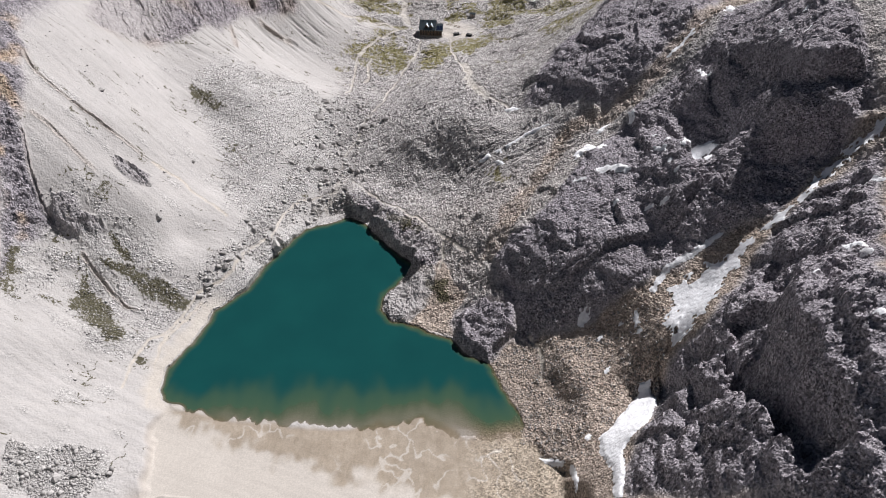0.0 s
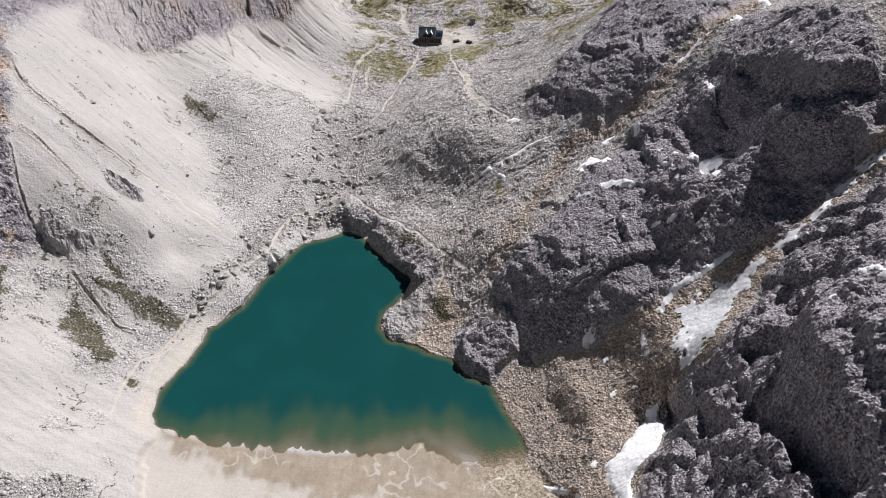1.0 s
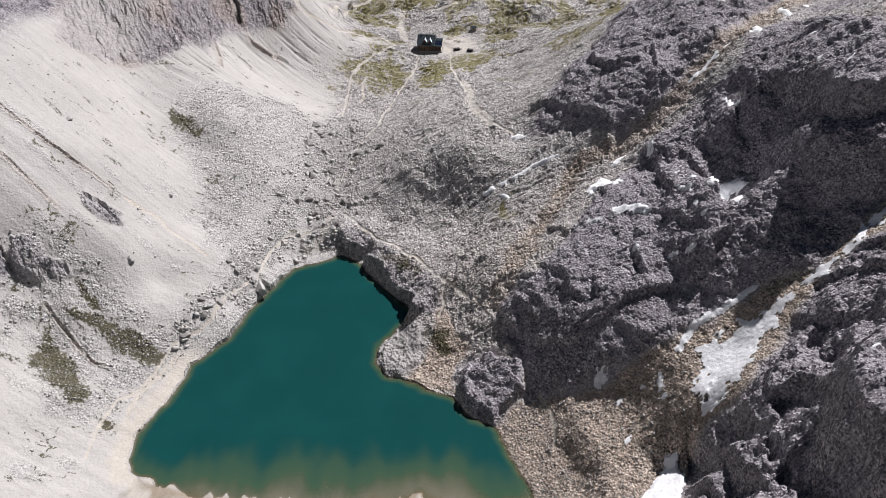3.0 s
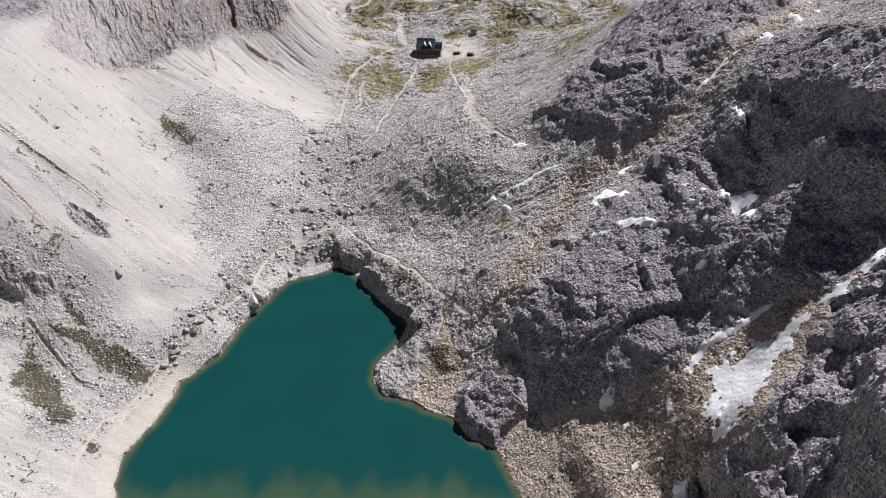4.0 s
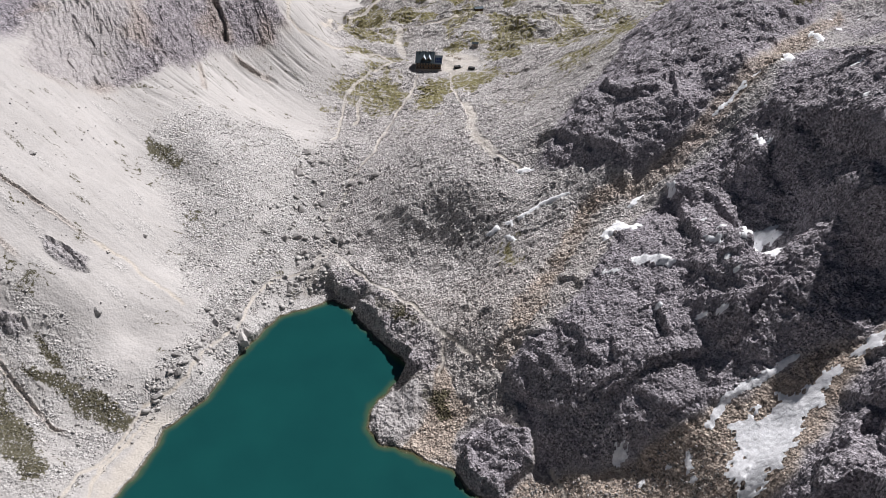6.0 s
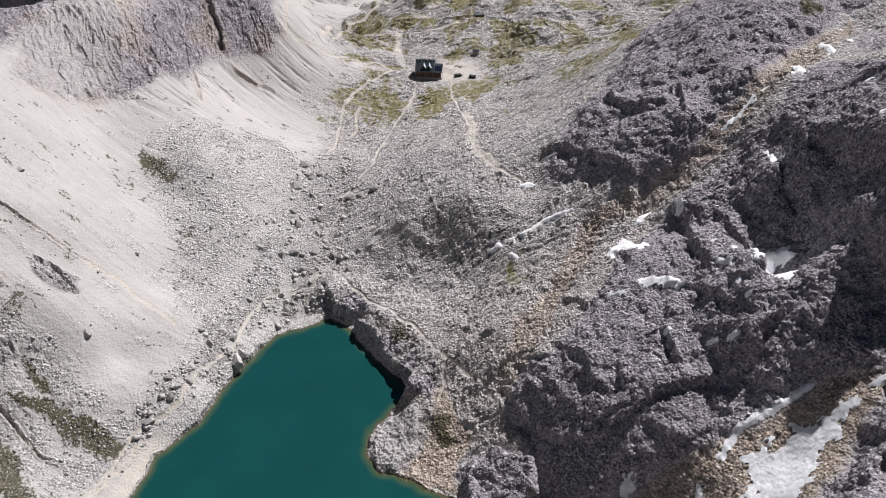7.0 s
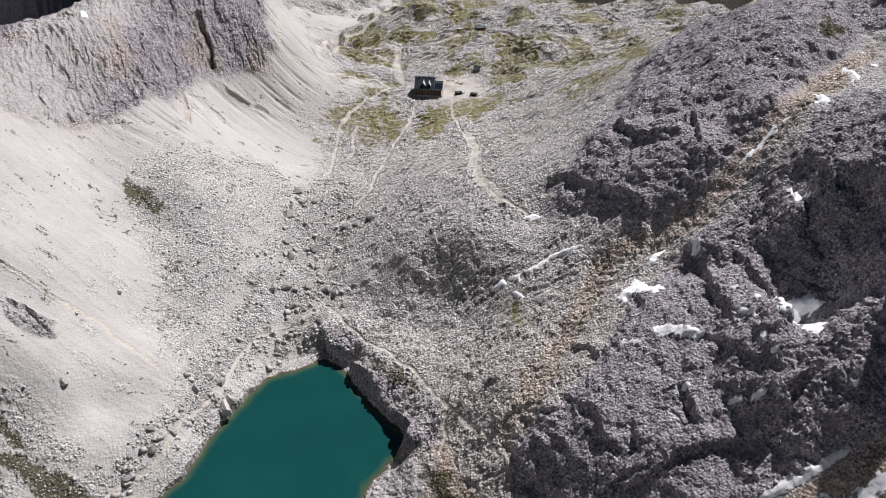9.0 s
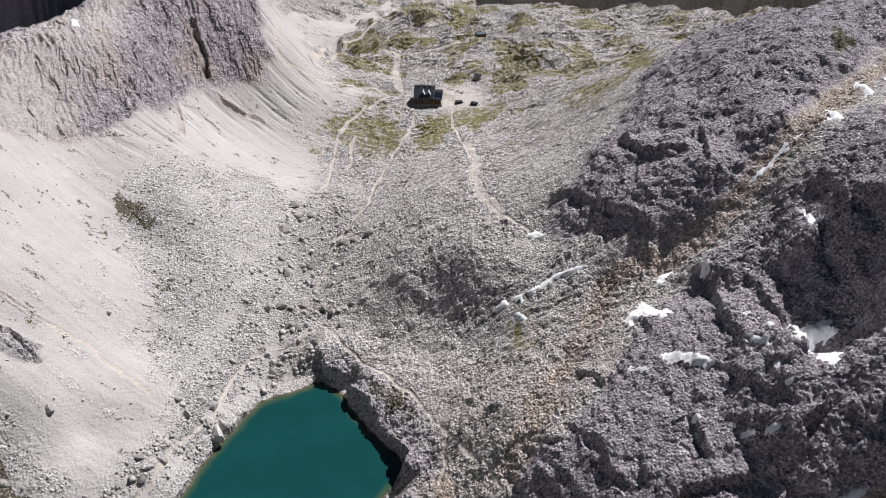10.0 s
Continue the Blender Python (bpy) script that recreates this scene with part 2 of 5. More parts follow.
S13 = [(82.4, 229.1), (87.8, 234.8), (94.1, 237.8), (101.8, 239.8), (109.4, 241.5), (110.0, 240.5), (102.3, 238.0), (94.8, 236.3), (89.2, 234.0), (83.6, 228.2)]
S14 = [(75.8, 199.9), (79.7, 199.2), (80.0, 188.7), (72.9, 175.2), (66.4, 170.3), (62.7, 165.5), (60.8, 153.3), (57.6, 143.6), (55.7, 145.8), (58.3, 159.7), (56.6, 168.4), (57.7, 178.4), (63.1, 182.3), (68.7, 189.2), (75.3, 196.4)]
S15 = [(36.4, 177.1), (40.3, 175.8), (44.9, 172.9), (43.5, 172.5), (38.1, 174.9)]
S16 = [(46.5, 171), (47.4, 169.9), (48, 163.3), (47.2, 159.5), (46.8, 163.9)]
S17 = [(56.7, 232.1), (60.5, 231.2), (59.6, 227.7), (54.7, 226.4), (54.4, 228.3)]
S18 = [(147.7, 231.9), (154.2, 231.5), (157.5, 227.3), (156.3, 224.9), (152.8, 230.0)]
S23 = [(163.8, 405.5), (166, 399.2), (165.7, 392.3), (162.7, 390), (163.6, 398.8)]
S24 = [(143.7, 382), (142.3, 366.1), (139.9, 364.1), (137.9, 365.5)]
S25 = [(123.6, 362.7), (119.2, 358.3), (113.6, 354.9), (107.1, 351.5), (106.9, 352.6), (113.1, 356.7), (118.9, 360.4), (123.4, 364.4)]
S26 = [(116.7, 325.8), (121.4, 328.1), (121.6, 322.9), (117.3, 320.7)]
S27 = [(125.3, 344.2), (126.3, 341.6), (125.9, 340.1), (124.9, 342.2)]
S28 = [(-191.5, 501), (-187.7, 501.6), (-184.4, 494.4), (-185.8, 491.5)]
S29 = [(33.1, 374.4), (37.5, 376.8), (41.4, 374.2), (39.5, 373.5), (35.4, 373.2)]
S30 = [(117.0, 331.8), (121.1, 326.5), (121.3, 324.1), (117.5, 328.7)]
S31 = [(130.1, 196.8), (135.3, 195.4), (134.1, 190.4), (129.4, 193.7)]
S32 = [(75.7, 223.1), (77.3, 223.7), (77.7, 218.9), (75.9, 217.6)]
S33 = [(74.7, 330.1), (78.0, 336.3), (82.2, 335.3), (79.5, 331.6), (76.6, 329.8)]


PALE_NORTH = [(-138.5, 738.4), (-47.8, 879.9), (-62.9, 755.8), (-86.6, 726.8), (-83.9, 596.8), (-83.8, 560.9), (-75.6, 559.2), (-53.8, 580.9), (-45.6, 569.3), (-63.6, 536.1), (-93.6, 512.3), (-111.8, 513.4), (-102.2, 534.1)]
KNOLLS = [(-63, 633), (38.4, 712.4), (101.5, 713.5), (-11.9, 754.4), (67.8, 615.4), (-44.4, 730.9)]
PALE_TRACK = [(-145.4, 323.5), (-134.7, 322.5), (-122.6, 317.3), (-109.4, 310.9)]
WEST_FOOT = [(-186.0, 257.8), (-184.6, 279.4), (-173.4, 289.5), (-152.7, 291.8), (-136.1, 280.7), (-117.3, 269.2), (-100.9, 303.2), (-86.5, 327.9), (-87.7, 299.7), (-105.4, 269.9), (-114.5, 253.7), (-128.8, 227.9), (-149.0, 225.4), (-167.1, 247.8), (-180.0, 237.0)]
UPPER_SCREE = [(-205, 340), (-130, 300), (-112, 262), (-150, 200), (-185, 230), (-188, 280), (-140, 330), (-125, 420), (-190, 410)]
SHORE_RUBBLE = [(-45, 336), (-64, 332), (-80, 322), (-92, 294), (-99, 278), (-112, 262), (-119, 266), (-108, 282), (-101, 303), (-92, 325), (-75, 346), (-55, 352)]
GRAVEL_HEAD = [(-57.3, 355.6), (-59.2, 348.0), (-60.7, 340.7), (-62.7, 334.6)]
SAND_FLAT = [(117.4, 360.7), (126.5, 365.7), (150.3, 399.6), (170.0, 414.9), (191.7, 436.4), (192.0, 427.1), (159.5, 388.6), (136.2, 366.0), (127.1, 359.9), (120.1, 356.6)]
SNOW_SPECKS = [(163, 390.7), (163.9, 402.2), (138.5, 366.0), (122.2, 360.3), (127.2, 363.5), (125.3, 342.8), (178.3, 407.1), (183.7, 427.1), (196.5, 426.6), (150.8, 312.5), (146.2, 295.8), (141.3, 307.4), (149.9, 334.7), (94.1, 272.7), (95.9, 267.1), (96.1, 287.6), (92.8, 295.7), (90.4, 258.1), (85, 259.6), (73.3, 267.6), (77, 216.3), (63, 220.5), (71.5, 222.2), (64.8, 207.4), (53.9, 180.1), (133.6, 188.8), (112.0, 142.7), (115.9, 182.6)]
HOLLOWS = [(-56, 381), (-20.9, 368.4), (-16.0, 362.0), (-20.1, 359.4), (-9.1, 356.8), (-15.2, 349.8), (-23.2, 343.5), (0.0, 337.4), (15.1, 293.3), (14.2, 291.8), (-36, 364), (8.0, 301.9), (-31.9, 384.5), (47.4, 356.3), (25, 360)]
DARK_CLIFF = [(150, 258), (135, 262), (127, 272), (125, 290), (123, 308), (124, 326)]

MID_FRONT = [(21.8, 278.7), (20.6, 273.5), (24.6, 264.9), (29.2, 259.1), (37.7, 249.1), (46.1, 243.8), (51.8, 243.4), (55.7, 245.9), (62.0, 247.2), (67.5, 249.6), (77.5, 250.1), (86.9, 250.0), (90.5, 250.0)]
MID_EAST = [(90.5, 250.0), (95.3, 250.1), (97.9, 252.8), (97.6, 256.4), (101.7, 258.3), (105.1, 259.7), (102.8, 265.9), (102.8, 275.2), (107.3, 294.8), (105.8, 302.3)]
MID_LEDGE_A = [(37.6, 283.5), (41.0, 278.4), (45.9, 270.1), (49.8, 257.6)]
MID_LEDGE_B = [(24.5, 281.0), (29.9, 275.4), (36.8, 270.3)]
MID_LEDGE_C = [(28.5, 270.3), (34.0, 262.9), (38.0, 253.0)]
MID_LEDGE_D = [(49.4, 247.6), (53.1, 248.5), (59.8, 249.0)]
MID_LEDGE_E = [(44.1, 299.2), (49.1, 298.3), (52.1, 290.4)]
MID_LEDGE_F = [(63.7, 314.7), (68.1, 315.9), (68.2, 304.1)]
MID_LEDGE_G = [(28.0, 281.7), (32.6, 277.3), (37.7, 276.5)]
MID_CRACK = [(72.7, 270.2), (73.8, 261.8), (74.8, 255.4)]
MID_NOTCH = [(57.6, 262.8), (57.7, 256.4), (59.0, 253.6)]
MID_STEP = [(73.8, 286.9), (82.2, 282.9), (87.2, 274.3), (91.6, 268.1), (98.7, 260.7)]
SPUR_A = [(87.6, 332.4), (91.4, 320.8), (87.8, 301.8), (89.1, 288.6), (88.1, 282.1)]
SPUR_B = [(100.1, 320.0), (102.5, 303.5), (106.0, 299.1), (100.7, 281.1)]
BOWL_WEST = [(122.1, 302.0), (121.6, 307.8), (119.3, 317.0), (119.7, 333.9)]
BOWL_TOP = [(127.1, 324.1), (133.1, 312.6), (137.1, 299.4), (138.3, 278.8), (144.3, 271.2), (152.7, 274.0), (163.5, 272.3)]
NORTH_A = [(40.7, 383.1), (44.7, 390.0), (51.4, 388.5), (57.2, 380.6), (60.5, 368.4)]
NORTH_B = [(60.4, 364.0), (61.8, 367.4), (68.5, 359.5), (74.0, 353.6), (78.4, 346.8)]
NORTH_C = [(72.6, 408.2), (79.0, 386.8), (88.0, 378.8), (92.5, 373.9)]
NORTH_D = [(92.4, 378.9), (100.4, 390.4), (96.7, 361.8)]
NEAR_LOBE = [(93.3, 199.0), (94.3, 186.0), (95.7, 180.9), (94.6, 167.8), (96.6, 167.4)]
NEAR_KNOB = [(92.7, 130.2), (93.3, 137.0), (93.0, 144.0), (93.2, 153.6)]
CHASM_WALL = [(99.4, 168.4), (98.3, 157.6), (97.0, 150.6), (96.6, 143.0), (97.5, 136.1), (98.1, 131.7), (98.0, 126.5)]
NEAR_WEST = [(125.2, 207.4), (108.8, 181.4), (101.1, 167.1), (99.1, 163.2)]
NEAR_LOW_A = [(78.9, 185.5), (80.1, 171.3), (82.0, 158.0), (83.5, 147.9), (86.5, 145.8)]
NEAR_LOW_B = [(65.0, 165.2), (70.3, 167.0), (75.8, 160.0), (78.7, 147.8), (82.2, 134.5)]
NEAR_FRONT = [(79.6, 196.5), (82.6, 200.8), (86.5, 191.7), (86.5, 175.7), (88.4, 162.0), (91.4, 160.5)]
NEAR_BED_A = [(115.4, 225.7), (120.9, 214.7), (126.2, 208.2), (129.8, 200.5), (136.3, 196.8)]
NEAR_BED_B = [(135.2, 235.9), (143.1, 235.9), (148.4, 232.3), (155.1, 232.6)]
NEAR_BED_C = [(123.9, 233.2), (133.2, 229.1), (139.0, 222.4), (148.0, 218.1)]
CAVE_WEST = [(-176.9, 280.0), (-174.2, 275.3), (-170.2, 273.7), (-165.3, 274.4)]
CAVE_WEST_UPPER = [(-165.8, 276.6), (-161.7, 280.6), (-157.6, 282.6), (-155.9, 279.9)]
SCAR_WEST = [(-158.4, 313.4), (-152.4, 315.1), (-146.1, 309.6), (-141.0, 308.1)]
SCAR_FIELD = [(-146.3, 407.2), (-140.3, 399.6), (-134.3, 394.3)]
CLIFFS = [(MID_FRONT, 4), (MID_EAST, 8), (MID_LEDGE_A, 2.2), (MID_LEDGE_B, 2), (MID_LEDGE_C, 2), (MID_LEDGE_D, 2), (MID_LEDGE_E, 2.2), (MID_LEDGE_F, 3), (MID_LEDGE_G, 2), (MID_CRACK, 4.5), (MID_NOTCH, 3.5), (MID_STEP, 2), (SPUR_A, 4.5), (SPUR_B, 4), (BOWL_WEST, 4), (BOWL_TOP, 14), (NORTH_A, 3.5), (NORTH_B, 3.5), (NORTH_C, 3.5), (NORTH_D, 3), (NEAR_LOBE, 9), (NEAR_KNOB, 7), (CHASM_WALL, 12), (NEAR_WEST, 10), (NEAR_FRONT, 8), (NEAR_LOW_A, 6), (NEAR_LOW_B, 6), (NEAR_BED_A, 4.5), (NEAR_BED_B, 4.5), (NEAR_BED_C, 4), (CAVE_WEST, 4.5), (CAVE_WEST_UPPER, 3.5), (SCAR_WEST, 3), (SCAR_FIELD, 0.7)]

# ---- noise and plan tools ----
_rng = np.random.RandomState(7)
PERM = _rng.permutation(512)
GRAD = np.stack([np.cos(np.arange(512) * 2.399963), np.sin(np.arange(512) * 2.399963)], 1)


def gnoise(x, y, seed=0):
    """Gradient noise, about -1 to 1."""
    xi, yi = np.floor(x).astype(np.int64), np.floor(y).astype(np.int64)
    fx, fy = x - xi, y - yi
    u, v = fx * fx * fx * (fx * (fx * 6 - 15) + 10), fy * fy * fy * (fy * (fy * 6 - 15) + 10)

    def corner(dx, dy):
        g = GRAD[PERM[(PERM[(xi + dx + seed * 31) & 511] + yi + dy) & 511]]
        return g[..., 0] * (fx - dx) + g[..., 1] * (fy - dy)
    a, b = corner(0, 0), corner(0, 1)
    a += u * (corner(1, 0) - a)
    b += u * (corner(1, 1) - b)
    return 1.5 * (a + v * (b - a))


def fbm(x, y, size, octaves, seed=0, gain=0.5):
    out, amp = 0.0, 1.0
    for k in range(octaves):
        out = out + amp * gnoise(x / size, y / size, seed + k)
        size, amp = size / 2.03, amp * gain
    return out


def ridged(x, y, size, octaves, seed=0, gain=0.5):
    out, amp = 0.0, 1.0
    for k in range(octaves):
        out = out + amp * (0.55 - 1.6 * np.abs(gnoise(x / size, y / size, seed + k)))
        size, amp = size / 2.07, amp * gain
    return out


def cells(x, y, size, seed=0):
    """Cellular noise: distance to the nearest and to the second seed, and a value for each cell."""
    px, py = x / size, y / size
    xi, yi = np.floor(px).astype(np.int64), np.floor(py).astype(np.int64)
    d1, d2, val = np.full(x.shape, 9.0), np.full(x.shape, 9.0), np.zeros(x.shape)
    for dx in (-1, 0, 1):
        for dy in (-1, 0, 1):
            h = PERM[(PERM[(xi + dx + seed * 17) & 511] + yi + dy) & 511]
            d = np.hypot(xi + dx + (h % 64) / 64.0 - px, yi + dy + ((h // 8) % 64) / 64.0 - py)
            near = d < d1
            d2 = np.where(near, d1, np.minimum(d2, d))
            val = np.where(near, h / 511.0, val)
            d1 = np.where(near, d, d1)
    return d1, d2, val


def cells3(x, y, z, size, seed=0):
    """Cellular noise in space: the gap between the two nearest seeds, and a value for each cell."""
    px, py, pz = x / size, y / size, z / size
    xi, yi, zi = [np.floor(v).astype(np.int64) for v in (px, py, pz)]
    d1, d2, val = np.full(x.shape, 9.0), np.full(x.shape, 9.0), np.zeros(x.shape)
    for dx in (-1, 0, 1):
        for dy in (-1, 0, 1):
            for dz in (-1, 0, 1):
                h = PERM[(PERM[(PERM[(xi + dx + seed * 17) & 511] + yi + dy) & 511] + zi + dz) & 511]
                d = (xi + dx + (h % 64) / 64.0 - px) ** 2 + (yi + dy + ((h // 8) % 64) / 64.0 - py) ** 2 + (zi + dz + ((h * 7) % 64) / 64.0 - pz) ** 2
                near = d < d1
                d2 = np.where(near, d1, np.minimum(d2, d))
                val = np.where(near, h / 511.0, val)
                d1 = np.where(near, d, d1)
    return np.sqrt(d2) - np.sqrt(d1), val


def smooth(e0, e1, v):
    s = np.clip((v - e0) / (e1 - e0), 0, 1)
    return s * s * (3 - 2 * s)


def line_dist(x, y, line, reach):
    """Distance to a polyline, no further than reach, and the share of its length."""
    out, share = np.full(x.shape, float(reach)), np.zeros(x.shape)
    q = np.array(line, float)
    box = (x > q[:, 0].min() - reach) & (x < q[:, 0].max() + reach) & (y > q[:, 1].min() - reach) & (y < q[:, 1].max() + reach)
    bx, by = x[box], y[box]
    best, sh = np.full(bx.shape, float(reach)), np.zeros(bx.shape)
    seg = np.hypot(*(q[1:] - q[:-1]).T)
    total, done = seg.sum(), 0.0
    for a, b, s in zip(q[:-1], q[1:], seg):
        w = np.clip(((bx - a[0]) * (b[0] - a[0]) + (by - a[1]) * (b[1] - a[1])) / max(s * s, 1e-9), 0, 1)
        d = np.hypot(bx - a[0] - w * (b[0] - a[0]), by - a[1] - w * (b[1] - a[1]))
        near = d < best
        best, sh = np.where(near, d, best), np.where(near, (done + w * s) / total, sh)
        done += s
    out[box], share[box] = best, sh
    return out, share


def cliff_step(x, y, line, drop):
    """A sharp drop along a line: the ground bulges up to the edge and is undercut below it."""
    reach = 8.0 + 1.6 * drop
    q = np.array(line, float)
    out = np.zeros(x.shape)
    box = (x > q[:, 0].min() - reach) & (x < q[:, 0].max() + reach) & (y > q[:, 1].min() - reach) & (y < q[:, 1].max() + reach)
    bx, by = x[box], y[box]
    best, side, sh = np.full(bx.shape, reach), np.zeros(bx.shape), np.zeros(bx.shape)
    seg = np.hypot(*(q[1:] - q[:-1]).T)
    total, done = seg.sum(), 0.0
    for a, b, s in zip(q[:-1], q[1:], seg):
        u, v = (b - a) / s
        w = np.clip((bx - a[0]) * u + (by - a[1]) * v, 0, s)
        d = np.hypot(bx - a[0] - w * u, by - a[1] - w * v)
        near = d < best
        best, sh = np.where(near, d, best), np.where(near, (done + w) / total, sh)
        side = np.where(near, np.sign(u * (by - a[1]) - v * (bx - a[0])), side)
        done += s
    d = best * side
    edge = 0.35 + 0.06 * drop
    shape = np.where(d > 0, 0.42 * np.exp(-d / (3.0 + 0.8 * drop)), -0.58 * np.exp(d / (2.0 + 0.6 * drop)))
    out[box] = drop * shape * smooth(0, edge, best) * smooth(reach, 0.6 * reach, best) * smooth(0, 0.1, sh) * smooth(1, 0.9, sh)
    return out


def inside(x, y, poly, reach=20.0):
    """Signed distance to a closed outline, positive within, clipped to reach."""
    d, _ = line_dist(x, y, list(poly) + [poly[0]], reach)
    q = np.array(poly, float)
    box = (x > q[:, 0].min()) & (x < q[:, 0].max()) & (y > q[:, 1].min()) & (y < q[:, 1].max())
    bx, by = x[box], y[box]
    odd = np.zeros(bx.shape, bool)
    for a, b in zip(q, np.roll(q, -1, 0)):
        if a[1] == b[1]:
            continue
        odd ^= ((a[1] > by) != (b[1] > by)) & (bx < (b[0] - a[0]) * (by - a[1]) / (b[1] - a[1]) + a[0])
    sign = np.full(x.shape, -1.0)
    sign[box] = np.where(odd, 1.0, -1.0)
    return sign * d


def spline_sheet(nodes):
    """A thin plate bent through the landform lines."""
    p = np.array(nodes, float)
    q, n = p[:, :2] / 100, len(p)
    d2 = ((q[:, None] - q[None]) ** 2).sum(-1)
    m = np.zeros((n + 3, n + 3))
    m[:n, :n] = d2 * np.log(d2 + 1e-20) / 2 + np.eye(n) * 0.002
    m[:n, n], m[:n, n + 1:] = 1, q
    m[n:, :n] = m[:n, n:].T
    c = np.linalg.solve(m, np.append(p[:, 2], [0, 0, 0]))

    def sheet(x, y):
        x, y = x / 100, y / 100
        out = c[-3] + c[-2] * x + c[-1] * y
        for (a, b), k in zip(q, c):
            r = (x - a) ** 2 + (y - b) ** 2
            out = out + k * r * np.log(r + 1e-20) / 2
        return out
    return sheet


base_sheet = spline_sheet(VALLEY_WEST + SLOPE_WEST + WALL_NORTH_WEST + KARST + GORGE + MASSIF + CHUTES_WEST + GORGE_EAST + BOWL_EAST + BASIN_NORTH + RIM + [(x, y, 0.3) for x, y in LAKE[::2]])
MEADOWS = [G_A, G_B, G_C, G_D, G_E, G_F, G_G, G_H, G_I, G_J, G_K]
TURF = [OUTCROP_C, V_A, V_B, V_C, V_E, V_F, V_G, V_H, V_I]
PATHS = [(PATH_WEST_SHORE, 0.55), (PATH_EAST, 0.6), (PATH_SPUR, 0.6), (PATH_HUT, 0.7), (PATH_HUT_WEST, 0.7), (PATH_RILL, 0.9), (PATH_HUT_EAST, 0.65),
         (GRAVEL_EAST, 2.6), (GRAVEL_NORTH, 2.4), (PATH_PASS, 1.6), (PATH_NORTH, 0.9), (PATH_BENCH, 0.9), (PATH_MASSIF, 0.5), (PALE_TRACK, 0.8), (GRAVEL_HEAD, 2.3),
         ([(-113, 260), (-117, 250), (-122, 240), (-123, 225), (-122, 212), (-119, 200)], 0.7)]


def ground_at(x, y):
    """Height and surface shares of the land at x, y (arrays)."""
    far = smooth(950, 1400, np.hypot(x, y - 200))
    wx, wy = x + 2.2 * gnoise(x / 11, y / 11, 60) + 0.9 * gnoise(x / 4, y / 4, 61), y + 2.2 * gnoise(x / 11, y / 11, 62) + 0.9 * gnoise(x / 4, y / 4, 63)
    z = base_sheet(np.clip(x, -420, 420), np.clip(y, -60, 960))
    # shares of rock, by outline
    mid = inside(wx, wy, MASSIF_MID, 30)
    near = inside(wx, wy, MASSIF_NEAR, 30)
    north = inside(wx, wy, MASSIF_NORTH, 30)
    butt = inside(wx, wy, BUTTRESS, 20)
    wall = inside(wx, wy, WALL_NW, 30) + 3.5 * gnoise(x / 13, y / 13, 49)
    west = inside(wx, wy, CLIFF_WEST, 30)
    pen = inside(wx, wy, PENINSULA, 12)
    crag = np.maximum(inside(wx, wy, CRAG_SHORE, 24), inside(wx, wy, CRAG_HEAD, 24))
    inland = smooth(-20, 0, crag) * smooth(-4, -9, inside(x, y, LAKE, 24))
    outs = np.maximum.reduce([inside(wx, wy, o, 12) for o in (OUTCROP_A, OUTCROP_B)])
    beyond = smooth(165, 185, x) * smooth(470, 380, y) + smooth(-200, -215, x) + smooth(60, 100, x) * smooth(140, 110, y)
    rock = np.clip(np.maximum.reduce([smooth(-2, 3, mid), smooth(-2, 3, near), smooth(-2, 3, north), smooth(-2, 2, butt), smooth(-3, 4, wall) * (1 - 0.55 * smooth(-158, -178, x)), smooth(-3, 3, west), beyond]), 0, 1)
    small_rock = np.maximum.reduce([smooth(-1, 1.5, pen), smooth(-1, 1.5, crag), smooth(-1, 1.5, outs)])
    cove = smooth(-1, 1.5, inside(wx, wy, COVE_BROWN, 12)) * (1 - smooth(-2, 2, butt))
    small_rock = small_rock * (1 - 0.9 * cove)
    # karst: the rough grey plateau between the massif and the scree
    slope_line = -62 - 0.05 * (y - 350) + 9 * gnoise(x / 60, y / 60, 6)
    karst = smooth(-16, 12, x - slope_line + 9 * gnoise(x / 17, y / 17, 5) + 5 * gnoise(x / 5, y / 5, 7)) * smooth(232, 245, y) * (1 - rock)
    karst = np.clip(karst + smooth(570, 620, y) * (1 - rock) * smooth(-170, -130, x), 0, 1)
    karst = karst * (1 - smooth(-6, 10, inside(wx, wy, PALE_NORTH, 20) - 3 + 9 * gnoise(x / 16, y / 16, 8) + 12 * gnoise(x / 10, y / 34, 9)))
    karst = karst * (1 - 0.85 * smooth(-1, 1.5, pen)) * (1 - 0.9 * cove)
    fan = np.maximum(smooth(-2, 4, inside(wx, wy, FAN_BROWN, 20)), smooth(-1, 2, inside(wx, wy, COVE_BROWN, 12)))
    stream, stream_at = line_dist(wx, wy, STREAM_GULLY, 20)
    brown = np.clip(np.maximum(fan, smooth(6.5, 1.5, stream) * smooth(0.10, 0.3, stream_at)), 0, 1)
    gorge, _ = line_dist(wx, wy, [(78, 205), (90, 218), (104, 230), (128, 240), (145, 247), (166, 254)], 20)
    brown = np.clip(np.maximum.reduce([brown, smooth(15, 9, gorge) * (1 - 0.8 * rock), smooth(4, 24, x + 9 * gnoise(x / 22, y / 22, 147) + 4 * gnoise(x / 6, y / 6, 148)) * smooth(250, 238, y) * (1 - rock)]), 0, 1)
    brown = np.maximum(brown, 0.22 * karst * smooth(345, 300, y + 14 * gnoise(x / 14, y / 14, 67)) * smooth(-45, -15, x))
    band = smooth(7.0, 2.5, stream + 2.0 * gnoise(x / 6, y / 6, 17)) * smooth(0.12, 0.3, stream_at)
    sand = smooth(-2, 2.5, inside(wx, wy, SAND_FLAT, 12))
